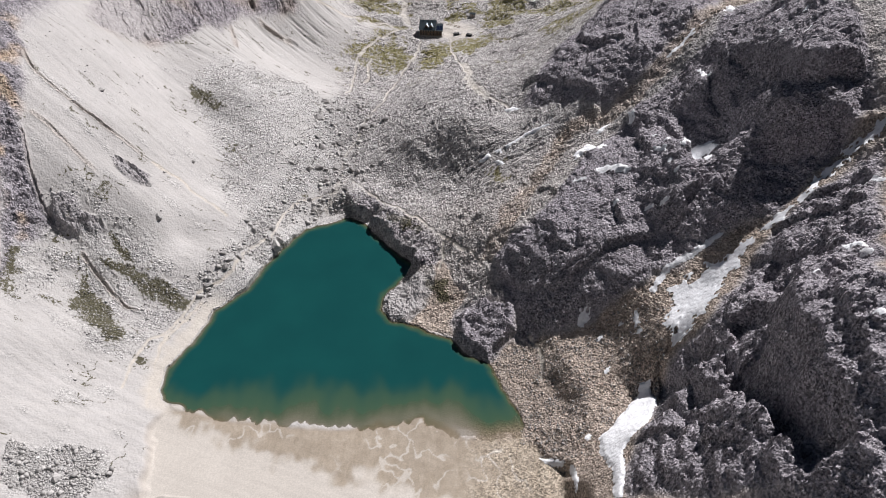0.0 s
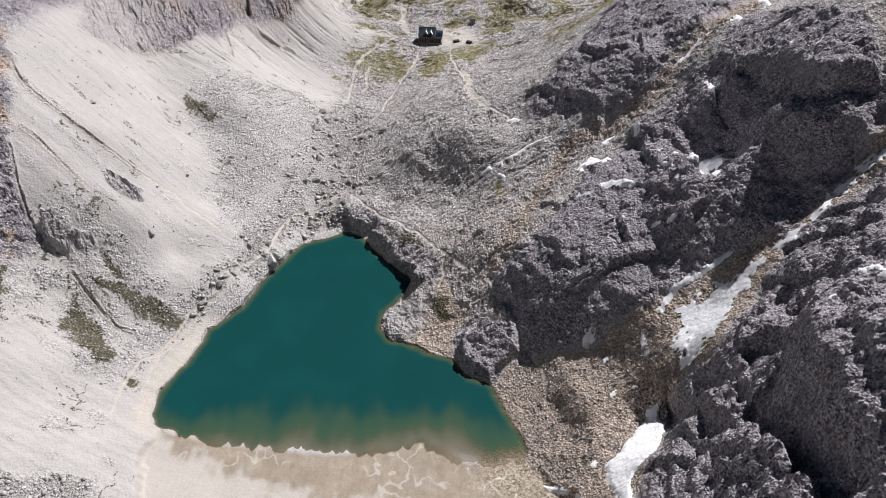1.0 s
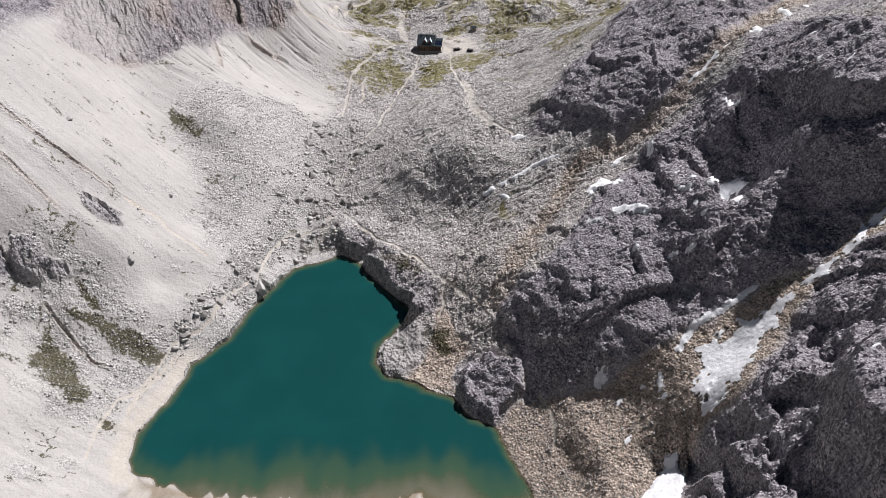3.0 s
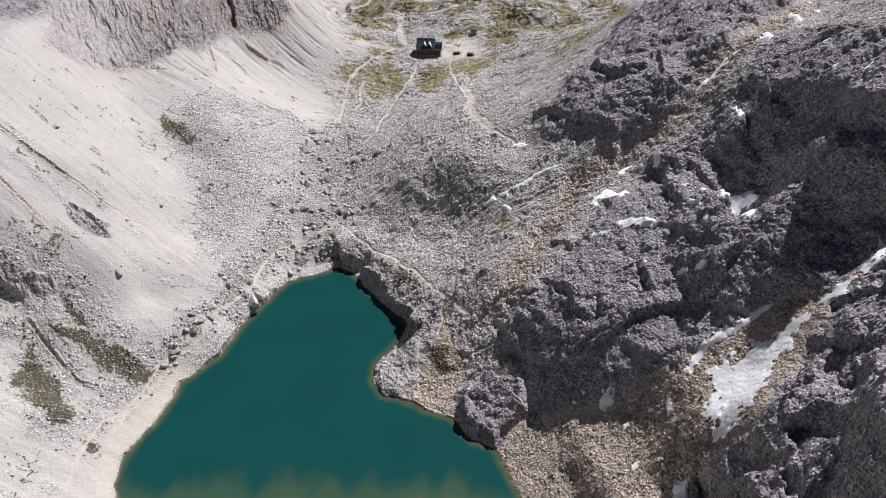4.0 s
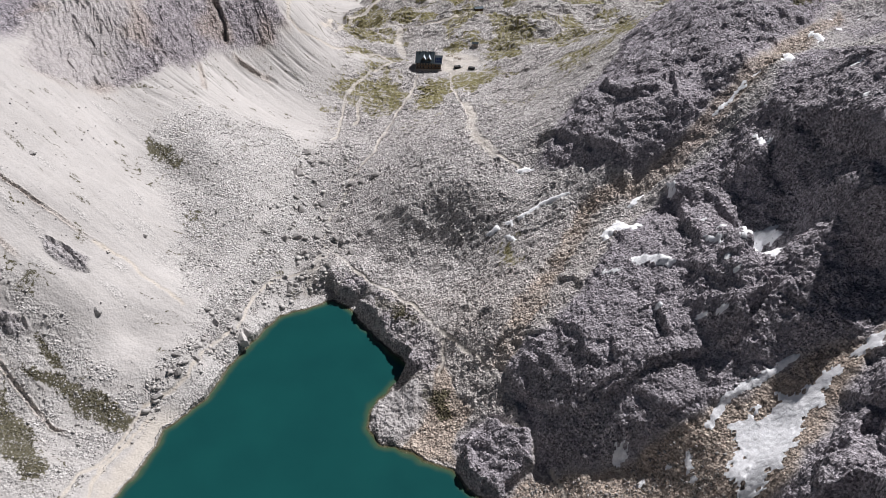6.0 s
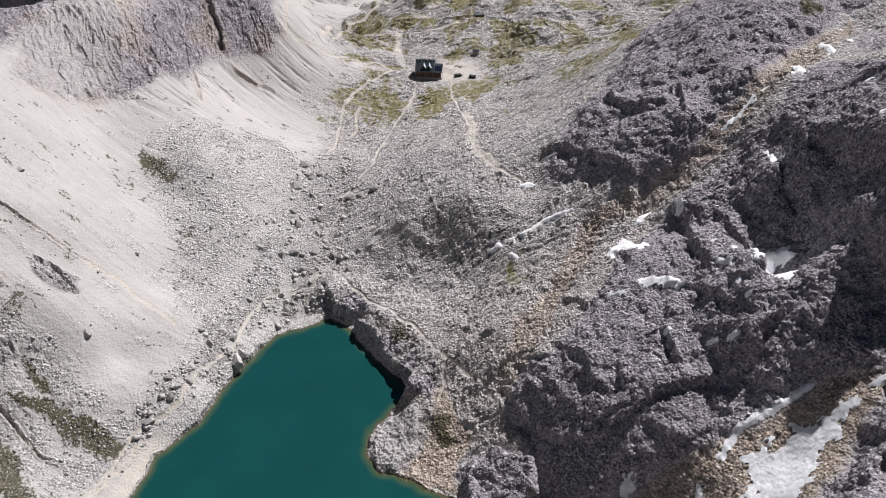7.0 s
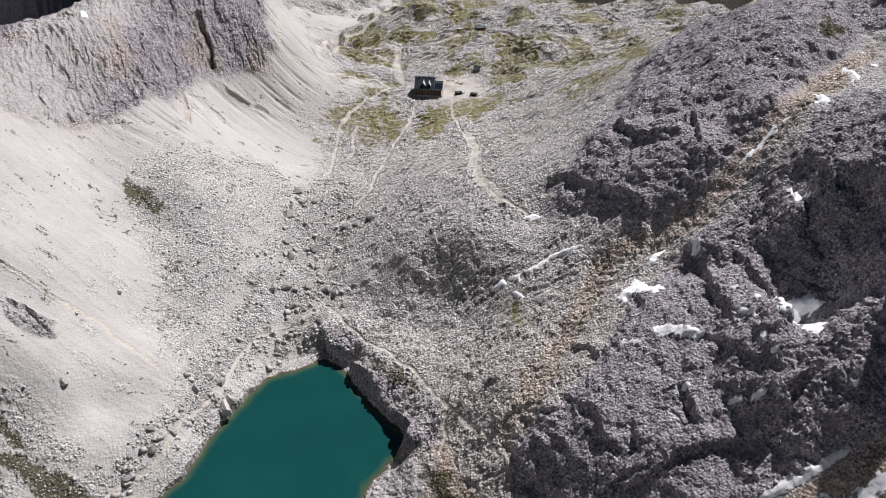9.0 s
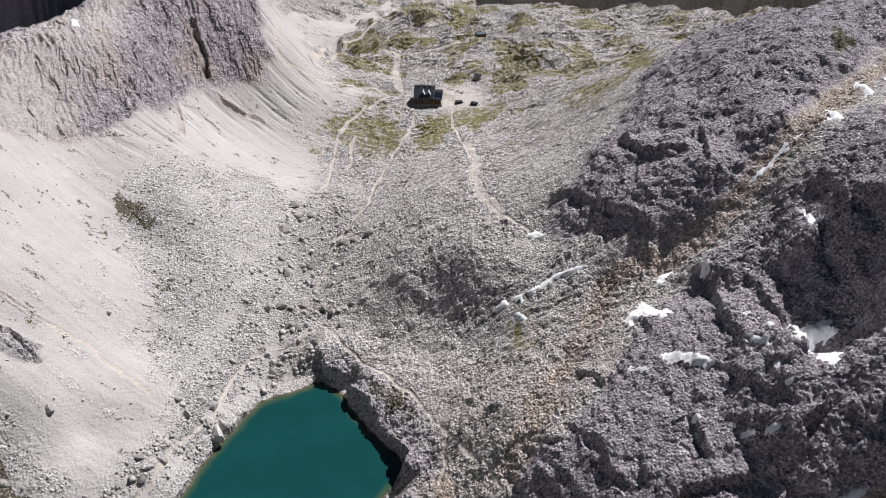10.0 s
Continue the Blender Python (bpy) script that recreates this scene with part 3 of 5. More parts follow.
    brown = np.maximum(brown, np.maximum(band, sand))
    rock = rock * (1 - 0.7 * band) * (1 - 0.9 * sand)
    mud = smooth(-2, 2, inside(wx, wy, MUD, 20))
    mud = np.maximum(mud, smooth(165, 155, y) * smooth(-118, -108, x) * smooth(52, 44, x) * smooth(105, 140, y))
    scree = np.clip(1 - rock - karst - brown - mud, 0, 1)
    # cliffs and shelves
    z = z + 1.2 * smooth(0, 7, mid) * smooth(30, 8, mid) + 3 * smooth(0, 8, near) * smooth(30, 8, near) + 1.2 * smooth(0, 7, north) * smooth(30, 10, north)
    z = z + 5.5 * smooth(-0.5, 3.5, butt) + 5.5 * np.maximum(smooth(-0.4, 2.0, crag), inland) + 1.6 * smooth(-0.5, 2, pen) + 1.4 * smooth(-1, 3, outs)
    face_d, _ = line_dist(wx, wy, DARK_CLIFF, 26)
    east_of = inside(wx, wy, DARK_CLIFF + [(230, 350), (230, 240)], 26) > 0
    z = z + np.where(east_of, 1, -1) * (5.0 + 4.0 * gnoise(x / 14, y / 14, 140)) * smooth(26, 3, face_d) * smooth(0, 3, face_d) * smooth(225, 245, y)
    foot, _ = line_dist(wx, wy, CLIFF_FOOT, 20)
    z = z - 0.8 * smooth(7, 1, foot)
    z = z - 2.2 * smooth(9, 1, stream) * smooth(0.0, 0.12, stream_at)
    chasm, _ = line_dist(wx, wy, CHASM, 16)
    z = z - 10 * smooth(6.5, 2.0, chasm)
    # rock relief: a broad swell, broken ledges and small blocks
    big = ridged(wx, wy, 46, 2, 10)
    detail = ridged(wx, wy, 9.5, 4, 20, 0.6)
    c1, c2, cv = cells(wx + 1.2 * detail, wy, 6.5, 3)
    k1, k2, kv = cells(wx, wy + 0.5 * detail, 2.3, 4)
    p1, p2, pv = cells(x, y + 0.2 * detail, 1.15, 6)
    block = (cv - 0.5) * 1.1 + 0.4 * smooth(0.0, 0.12, c2 - c1)
    chip = (kv - 0.5) * 0.9 + 0.25 * smooth(0.0, 0.25, k2 - k1) + (pv - 0.5) * 0.6
    lobe = np.abs(gnoise(wx / 27, wy / 27, 11)) - 0.28 + 0.48 * (np.abs(gnoise(wx / 11.5, wy / 11.5, 12)) - 0.28) + 0.26 * (np.abs(gnoise(wx / 5.2, wy / 5.2, 13)) - 0.28)
    grit = 0.35 * np.abs(gnoise(x / 1.9 + 0.4 * detail, y / 1.5, 14)) + 0.5 * np.abs(gnoise(x / 3.3, y / 2.3 + 0.3 * detail, 15))
    relief = 0.5 * big + 4.2 * lobe + 0.2 * detail + 0.3 * block + 0.26 * chip + 0.9 * grit
    z = z + rock * relief * (1 - 0.3 * smooth(-3, 4, wall) + 0.7 * smooth(0, 8, near) - 0.55 * smooth(0, 8, mid) * smooth(85, 70, x)) + small_rock * (1 - rock) * (0.3 * detail + 0.5 * block + (0.6 + 0.7 * smooth(-1, 1.5, outs)) * chip + grit)
    # cliffs: each line is the upper edge of a drop, its high ground on the left of its run
    for line, drop in CLIFFS:
        z = z + cliff_step(x + 0.35 * (wx - x), y + 0.35 * (wy - y), line, drop) * (0.85 + 0.4 * gnoise(x / 8, y / 8, 16))
    # bedding in the near massif, fluting in the wall
    for size, seed, force in ((15.0, 76, 0.22), (8.5, 77, 0.48), (4.0, 78, 0.35)):
        tz = z / size + 0.9 * gnoise(x / 30, y / 30, seed) + 0.16 * gnoise(x / 7, y / 7, seed + 5)
        tf = tz - np.floor(tz)
        some = smooth(-0.25, 0.35, gnoise(x / 22, y / 22, seed + 9) + 0.1 + 0.5 * smooth(110, 80, x) * smooth(215, 230, y) * smooth(310, 280, y))
        z = z + force * size * some * np.maximum.reduce([0.7 * smooth(-2, 8, near), 0.25 * smooth(-2, 8, mid), 0.4 * smooth(-2, 8, north)]) * (smooth(0.6, 0.95, tf) - tf)
    al, ac = 0.43 * x - 0.90 * y, 0.90 * x + 0.43 * y
    flute = ridged(ac + 3 * gnoise(al / 22, ac / 9, 41), al / 5.5, 8.5, 3, 43)
    seam = np.abs(gnoise(ac / 9 + 0.5 * gnoise(al / 14, ac / 6, 45), al / 38, 44) + 0.25 * gnoise(ac / 3.5, al / 11, 46))
    z = z - 1.3 * smooth(0.10, 0.02, seam) * smooth(-0.1, 0.25, gnoise(x / 24, y / 24, 48)) * smooth(0, 5, wall)
    z = z + (1.1 * flute + 0.8 * ridged(ac + 1.5 * gnoise(al / 9, ac / 5, 42), al / 4, 3.1, 2, 50)) * smooth(-3, 6, wall) + 2.0 * ridged(y * 0.6 - x * 0.25, (x + 0.4 * y) / 4, 11, 3, 47) * smooth(-3, 5, west)
    # karst relief, strike across the valley
    sx, sy = 0.92 * x + 0.38 * y, (-0.38 * x + 0.92 * y) * 2.1
    kn = ridged(sx, sy, 16, 4, 30, 0.55)
    bend = 5 * gnoise(x / 40, y / 40, 68) + 1.2 * gnoise(x / 11, y / 11, 69)
    grooves = ridged(sx / 3.2, sy / 2.1 + bend, 4.6, 3, 35, 0.55)
    remote = smooth(470, 560, y)
    calm_yard = smooth(34, 20, np.hypot(x - 4, (y - 567) * 1.1))
    z = z + karst * (0.25 + 0.75 * remote) * (1 - 0.9 * calm_yard) * grooves
    z = z + karst * (1 - 0.5 * remote) * (1 - 0.85 * calm_yard) * (0.8 * kn + (1 - 0.5 * remote) * (0.25 + 0.45 * smooth(-0.25, 0.3, gnoise(x / 30, y / 22, 31))) * chip + 0.25 * detail + 0.3 * (cv - 0.5))
    basin = smooth(540, 640, y) * karst
    z = z + basin * (4.0 * fbm(x, y, 90, 2, 33) + 2.6 * ridged(sx, sy, 46, 2, 34))
    swell = fbm(sx, sy * 0.6, 44, 3, 37, 0.5)
    for size, seed in ((0.26, 38), (0.11, 39)):
        q = swell / size + 0.3 * gnoise(x / 9, y / 9, seed)
        qf = q - np.floor(q)
        ledge = (smooth(0.72, 1.0, qf) - qf) * smooth(-0.3, 0.2, gnoise(x / 35, y / 35, seed + 20))
        z = z + size * 9.5 * ledge * karst * (0.22 + 0.5 * basin) * (1 - calm_yard)
    z = z + karst * (0.35 + basin) * 4.0 * swell
    cleft = smooth(0.055, 0.01, np.abs(gnoise(sx / 21 + 0.4 * gnoise(x / 7, y / 7, 64), sy / 16, 65))) * smooth(0.05, 0.3, gnoise(x / 28, y / 28, 66))
    z = z - 1.1 * cleft * karst * smooth(380, 430, y)
    for cx, cy in KNOLLS:
        z = z + 6.5 * np.exp(-((x - cx) ** 2 / 900 + (y - cy) ** 2 / 1500)) * (1 + 0.5 * gnoise(x / 18, y / 18, 36))
    for k, (cx, cy) in enumerate(HOLLOWS):
        dx, dy = wx - cx, wy - cy
        size = 2.1 + 0.7 * (k % 3)
        z = z + 0.33 * size * smooth(-0.9, 0.9, 0.5 * dx + 0.86 * dy) * np.exp(-(dx * dx / 2.2 + dy * dy) / (size * size)) * (1 + 0.6 * gnoise(x / 3, y / 3, 145))
    # scree: rills down the slope, small stones
    al, ac = 0.94 * x - 0.34 * y, 0.34 * x + 0.94 * y
    rill = gnoise(ac / 5 + 0.8 * gnoise(al / 30, ac / 20, 51), al / 70, 52) + 0.5 * gnoise(ac / 2.1, al / 26, 53)
    z = z + scree * (0.22 * rill + 0.05 * fbm(x, y, 1.6, 2, 55)) + (scree + brown) * 0.10 * chip + scree * 0.55 * smooth(-4, 6, inside(x, y, WEST_FOOT, 12)) * (0.7 * chip + 0.5 * block + 0.5 * detail) * smooth(-0.4, 0.3, gnoise(x / 12, y / 9, 127)) + brown * (0.35 * detail + 0.15 * rill + 0.35 * chip)
    z = z + scree * 1.5 * np.minimum(rill, 0) * smooth(16, 4, np.abs(-wall - 11)) * smooth(420, 450, y)
    for line, width, deep in ((GULLY_A, 0.75, 1.2), (GULLY_B, 0.75, 1.4), (GULLY_C, 0.75, 1.4), (GULLY_D, 0.9, 0.6), (CHIMNEY, 2.4, 6.0), (GULLY_E, 2.0, 2.6), (GULLY_F, 1.2, 1.2)):
        g, at = line_dist(wx * 0.3 + x * 0.7, wy * 0.3 + y * 0.7, line, 14)
        cut = deep * smooth(width, 0.35 * width, g) * smooth(1.0, 0.75, at) * (0.25 + 0.85 * smooth(-0.4, 0.3, gnoise(x / 11, y / 11, 57) + 0.5 * gnoise(x / 3, y / 3, 58)))
        brown = np.maximum(brown, 0.4 * smooth(2.2 * width, 0.7 * width, g) * smooth(1.0, 0.8, at))
        z = z - cut + 0.14 * deep * smooth(2.2 * width, 1.2 * width, g) * smooth(0.6 * width, 1.2 * width, g)
    # lake bed and beaches
    shore = inside(x + 0.7 * gnoise(x / 5, y / 5, 90) + 0.35 * gnoise(x / 1.8, y / 1.8, 91), y + 0.7 * gnoise(x / 5, y / 5, 92), LAKE, 60)
    # the mud bar's edge runs out in cusps
    shore = shore + smooth(205, 198, y) * smooth(-116, -104, x) * smooth(34, 24, x) * (5.5 * np.maximum(np.abs(gnoise(x / 8.5, y / 60, 97)) - 0.12, -0.1) + 2.0 * np.abs(gnoise(x / 3.2, y / 30, 98)) - 1.6)
    run = np.maximum(y - 190 + 7 * gnoise(x / 15, y / 30, 93) + 3 * gnoise(x / 5, y / 12, 95) + 8 * smooth(-45, -100, x) + 9 * smooth(25, -5, x) * gnoise(x / 40, 0.3 * y / 40, 96) + 13 * smooth(2, 20, x) * smooth(186, 196, y), 0)
    ramp = 0.035 * run + (run / 25) ** 3
    steep = np.maximum(shore, 0) * 1.0 + 4 * smooth(4, 20, shore)
    bed = -0.10 - np.minimum(np.minimum(ramp + 0.02 * np.maximum(shore, 0), steep), 12)
    cliffy = np.clip(smooth(-3, 2, butt) + smooth(-3, 2, crag), 0, 1)
    lift = np.where(shore > -14, np.maximum(z, 0.1 - shore * (0.05 + 0.03 * (1 - mud)) * smooth(-14, -4, shore)), z)
    low = 0.10 - shore * 0.012 + 0.16 * gnoise(x / 9, y / 30, 94) * smooth(0, -8, shore) + 0.08 * rill
    lift = lift * (1 - mud) + np.maximum(low, 0.04) * mud
    gentle = smooth(-4, 4, x) * smooth(246, 236, y) * (1 - cliffy) * smooth(-26, -14, shore)
    lift = lift + (np.minimum(lift, 0.15 - 0.42 * shore + 0.3 * chip * smooth(0, -3, shore)) - lift) * gentle
    z = np.where(shore > 0, bed, lift)
    z = z * (1 - 0.7 * far) + 0.7 * far * (-60 + 40 * gnoise(x / 700, y / 700, 99))
    # the plateau's edge, a deep valley behind it and the shaded wall beyond
    edge = y - (800 + 70 * smooth(150, 70, x) - 95 * smooth(150, 235, x) + 12 * gnoise(x / 60, y / 400, 110))
    edge = np.maximum(edge, (y - 503 - 6 * gnoise(x / 40, y / 200, 114)) * smooth(0, 15, x - 0.44 * (y - 122)))
    drop = smooth(0, 70, edge) * smooth(30, 75, x)
    crest = smooth(0, 60, y - 520 - 0.75 * (x + 215)) * smooth(-175, -215, x)
    z = z - 260 * np.maximum(drop, crest)
    rise = smooth(1120, 1210, y + 60 * gnoise(x / 160, y / 200, 111))
    z = z + rise * (520 + 120 * gnoise(x / 260, y / 260, 112) + 12 * ridged(x, y / 2, 130, 2, 113))
    rock = np.maximum(rock, rise)
    z = z + (3.6 - z) * smooth(17, 11, np.hypot(x + 10, y - 563))
    # cover
    grass, turf = np.zeros(x.shape), np.zeros(x.shape)
    ragged = 2.6 * gnoise(x / 7, y / 7, 70) + 1.6 * gnoise(x / 2.4, y / 2.4, 71)
    for poly in MEADOWS:
        grass = np.maximum(grass, smooth(-3, 5, inside(x, y, poly, 14) + 2.0 * ragged) * smooth(-1.0, -0.25, fbm(x, y, 9, 3, 75)))
    for poly in TURF:
        turf = np.maximum(turf, smooth(-2.5, 2.0, inside(x, y, poly, 8) + ragged * 0.9))
    grass = np.maximum(grass, 0.85 * smooth(0.0, 0.34, fbm(x, y, 34, 4, 73) - 0.35 * swell + 0.12 * np.exp(-((x - 5) ** 2 + (y - 565) ** 2) / 3600)) * smooth(440, 540, y) * smooth(-110, -70, x) * smooth(-2, -12, north) * karst)
    seam = np.abs(gnoise(wx / 17, wy / 10, 150) + 0.35 * gnoise(wx / 5, wy / 4, 151))
    bare = np.clip(1 - rock - karst - brown - mud, 0, 1)
    turf = np.maximum(turf, 0.6 * bare * smooth(0.05, 0.02, seam) * smooth(0.12, 0.35, gnoise(x / 26, y / 18, 152)) * smooth(-95, -110, x))
    turf = np.maximum(turf, 0.4 * bare * smooth(0.42, 0.6, gnoise(x / 9, y / 6, 153)) * smooth(0.05, 0.3, gnoise(x / 40, y / 40, 154)))
    turf = np.maximum(turf, 0.7 * bare * smooth(0.06, 0.015, np.abs(gnoise(ac / 7 + 0.6 * gnoise(al / 12, ac / 12, 155), al / 50, 156))) * smooth(0.0, 0.2, gnoise(x / 30, y / 30, 157)) * smooth(400, 440, y))
    grass = grass * (1 - 0.8 * rock)
    way = np.zeros(x.shape)
    jx = x + 1.1 * gnoise(x / 15, y / 15, 80) + 0.6 * gnoise(x / 5, y / 5, 86)
    jy = y + 1.1 * gnoise(x / 15, y / 15, 81) + 0.6 * gnoise(x / 5, y / 5, 87)
    faint = 0.82 + 0.18 * smooth(-0.45, 0.2, gnoise(x / 13, y / 13, 88) + 0.5 * gnoise(x / 3.5, y / 3.5, 89))
    for line, half in PATHS:
        d, _ = line_dist(jx, jy, line, 12)
        d = d + 0.3 * gnoise(x / 2.2, y / 2.2, 82) + half * (0.45 * gnoise(x / 9, y / 9, 84) + 0.35 * gnoise(x / 3.3, y / 3.3, 85))
        way = np.maximum(way, smooth(half + 0.35 + 0.25 * half, half - 0.5, d) * faint * (0.6 if half > 2 else 1.0))
    yard = smooth(21, 15, np.hypot(x - 8, (y - 570) * 1.15) + 5 * gnoise(x / 9, y / 9, 83) + 2 * gnoise(x / 3, y / 3, 79)) * (0.6 + 0.35 * smooth(-0.3, 0.2, gnoise(x / 5, y / 5, 78)))
    bank = smooth(-10, -3, shore + 2.5 * gnoise(x / 6, y / 6, 29)) * smooth(-90, -100, x) * smooth(272, 258, y) * (1 - mud)
    way = np.maximum(way, np.maximum(0.85 * yard, 0.75 * bank)) * (shore < -0.5)
    z = z - 0.12 * way * (shore < -1)
    ochre = smooth(-4, 6, west) * smooth(0.1, 0.5, fbm(x, y, 18, 3, 85)) + smooth(-6, 3, wall) * (0.06 + 0.3 * smooth(0.2, 0.7, fbm(x, y, 30, 2, 86)))
    al, ac = 0.94 * x - 0.34 * y, 0.34 * x + 0.94 * y
    coarse = np.maximum.reduce([0.75 * smooth(-12, 14, inside(x, y, BOULDERS_FIELD, 24) + 12 * gnoise(x / 18, y / 18, 120) + 6 * gnoise(x / 5, y / 5, 119)), smooth(-5, 5, inside(x, y, BOULDERS_HEAD, 14) + 5 * gnoise(x / 9, y / 9, 121)),
                                0.7 * smooth(-3, 3, inside(x, y, RUBBLE_SW, 10) + 3 * gnoise(x / 5, y / 5, 122)), 0.45 * smooth(0.35, 0.9, gnoise(ac / 7, al / 45, 124) + 0.7 * fbm(x, y, 13, 3, 123))])
    foot_west = smooth(-6, 6, inside(x, y, WEST_FOOT, 16) + 5 * gnoise(x / 10, y / 10, 125))
    coarse = np.maximum(coarse, 0.75 * foot_west * smooth(-0.35, 0.25, gnoise(x / 9, y / 7, 126)))
    coarse = (shore < 0.3) * (1 - mud) * np.maximum(coarse, smooth(-7, -1, shore) * (1 - mud) * smooth(-120, -100, x) * smooth(225, 250, y))
    lines = smooth(0.07, 0.015, np.abs(gnoise(wx / 13, wy / 19, 130) + 0.35 * gnoise(wx / 4, wy / 5, 131))) * smooth(0.0, 0.3, gnoise(x / 25, y / 25, 132) + 0.25)
    dry = smooth(-3, 6, -shore - 15 + 7 * gnoise(wx / 12, wy / 9, 133) - 0.24 * (x + 62) + 3.5 * gnoise(wx / 3.5, wy / 6, 134))
    silt = np.clip(np.maximum(dry, 0.8 * lines * (shore < -1.0)), 0, 1) * mud
    return dict(z=z, coarse=coarse, silt=silt, turf=turf * (1 - way), rock=np.clip(rock + small_rock * (0.8 - 0.55 * smooth(-1, 1.5, pen) - 0.25 * smooth(-1, 1.5, outs)), 0, 1), karst=karst, brown=brown, mud=mud, grass=grass * (1 - way), way=way, ochre=np.clip(ochre, 0, 1), shore=shore)


# ---- the sheet of ground: rows and columns that widen with distance from the flight's start ----
def stations(first, last, origin, height, step):
    out = [first]
    while out[-1] < last:
        out.append(out[-1] + step * math.hypot(out[-1] - origin, height))
    return out


STEP = 0.0015
rows_y = stations(75, 905, 40, 225, STEP)
rows_y = [75 - 3 * 1.55 ** k for k in range(12, 0, -1)] + rows_y + [rows_y[-1] + 6 * 1.5 ** k for k in range(1, 16)]
cols_u = list(np.linspace(-1, 1, 900))
cols_u = [-1 - 0.01 * 1.7 ** k for k in range(12, 0, -1)] + cols_u + [1 + 0.01 * 1.7 ** k for k in range(1, 13)]
RY, CU = np.array(rows_y), np.array(cols_u)
NX, NY = len(CU), len(RY)
half_w = 50 + 0.5 * np.hypot(np.clip(RY, 75, 905) - 40, 225)
GX = CU[None, :] * half_w[:, None] - 5
GY = np.repeat(RY[:, None], NX, 1)
# the stations wander a little, so that no row or column reads
wander = np.random.RandomState(77)
fine_c, fine_r = np.abs(CU) < 0.999, (RY > 80) & (RY < 900)
GX = GX + np.where(fine_r[:, None] & fine_c[None, :], wander.uniform(-0.36, 0.36, GX.shape) * (2 * half_w / 900)[:, None], 0)
GY = GY + np.where(fine_r[:, None] & fine_c[None, :], wander.uniform(-0.36, 0.36, GY.shape) * np.gradient(RY)[:, None], 0)
land = ground_at(GX, GY)
GZ = land["z"]
# trodden ways are worn smooth
level = GZ.copy()
for _ in range(6):
    level = (np.roll(level, 1, 0) + np.roll(level, -1, 0) + np.roll(level, 1, 1) + np.roll(level, -1, 1) + level) / 5
GZ = np.where((GY > 90) & (GY < 880) & (land["shore"] < -1), GZ + (level - GZ) * smooth(0.1, 0.6, land["way"]), GZ)
# rock juts out along its own normal, so that steep faces are as broken as flat ones
craggy = np.clip(land["rock"] + 0.6 * land["karst"], 0, 1) * (np.abs(GX) < 420) * (GY > 75) * (GY < 900)
steep_y, steep_x = np.gradient(GZ, RY, axis=0), np.gradient(GZ, axis=1) / np.maximum(np.gradient(GX, axis=1), 1e-6)
nz = 1 / np.sqrt(1 + np.clip(steep_x, -2.5, 2.5) ** 2 + np.clip(steep_y, -2.5, 2.5) ** 2)
hit = craggy > 0.05
qx, qy, qz = GX[hit], GY[hit], GZ[hit]
gap, val = cells3(qx, qy, qz * 1.6, 3.6, 8)
jut = (val - 0.5) * 0.55
gap, val = cells3(qx, qy, qz * 1.5, 1.5, 9)
jut = (jut + (val - 0.5) * 0.42) * craggy[hit]
jut = jut * np.where(land["rock"][hit] > 0.5, 1.0, 0.3 + 0.6 * smooth(-0.25, 0.3, gnoise(qx / 30, qy / 22, 31))) * (1 - 0.9 * np.maximum(land["way"], land["grass"])[hit]) * (1 - 0.6 * smooth(470, 560, qy) * (land["rock"][hit] < 0.5))
GX[hit] -= jut * (np.clip(steep_x, -2.5, 2.5) * nz)[hit]
GY[hit] -= jut * (np.clip(steep_y, -2.5, 2.5) * nz)[hit]
GZ[hit] += jut * nz[hit]


def sheet_mesh(name, x, y, z, keep_face=None, soft=True):
    ny, nx = x.shape
    co = np.stack([x, y, z], -1).reshape(-1, 3)
    i = (np.arange(ny - 1)[:, None] * nx + np.arange(nx - 1)[None, :])
    quads = np.stack([i, i + 1, i + nx + 1, i + nx], -1).reshape(-1, 4)
    pick = None
    if keep_face is not None:
        quads = quads[keep_face.reshape(-1)]
        pick, inv = np.unique(quads, return_inverse=True)
        quads, co = inv.reshape(-1, 4), co[pick]
    me = bpy.data.meshes.new(name)
    me.vertices.add(len(co))
    me.vertices.foreach_set("co", co.astype(np.float32).ravel())
    me.loops.add(quads.size)
    me.loops.foreach_set("vertex_index", quads.astype(np.int32).ravel())
    me.polygons.add(len(quads))
    me.polygons.foreach_set("loop_start", np.arange(0, quads.size, 4, dtype=np.int32))
    me.polygons.foreach_set("use_smooth", np.full(len(quads), soft))
    me.update(calc_edges=True)
    return me, pick


def give(me, name, values):
    a = me.attributes.new(name, "FLOAT", "POINT")
    a.data.foreach_set("value", values.astype(np.float32).ravel())


def height(x, y):
    """Height of the built sheet at one place."""
    r = int(np.clip(np.searchsorted(RY, y) - 1, 0, NY - 2))
    f = (y - RY[r]) / (RY[r + 1] - RY[r])
    w = half_w[r] * (1 - f) + half_w[r + 1] * f
    u = (x + 5) / w
    c = int(np.clip(np.searchsorted(CU, u) - 1, 0, NX - 2))
    g = (u - CU[c]) / (CU[c + 1] - CU[c])
    return float((GZ[r, c] * (1 - g) + GZ[r, c + 1] * g) * (1 - f) + (GZ[r + 1, c] * (1 - g) + GZ[r + 1, c + 1] * g) * f)


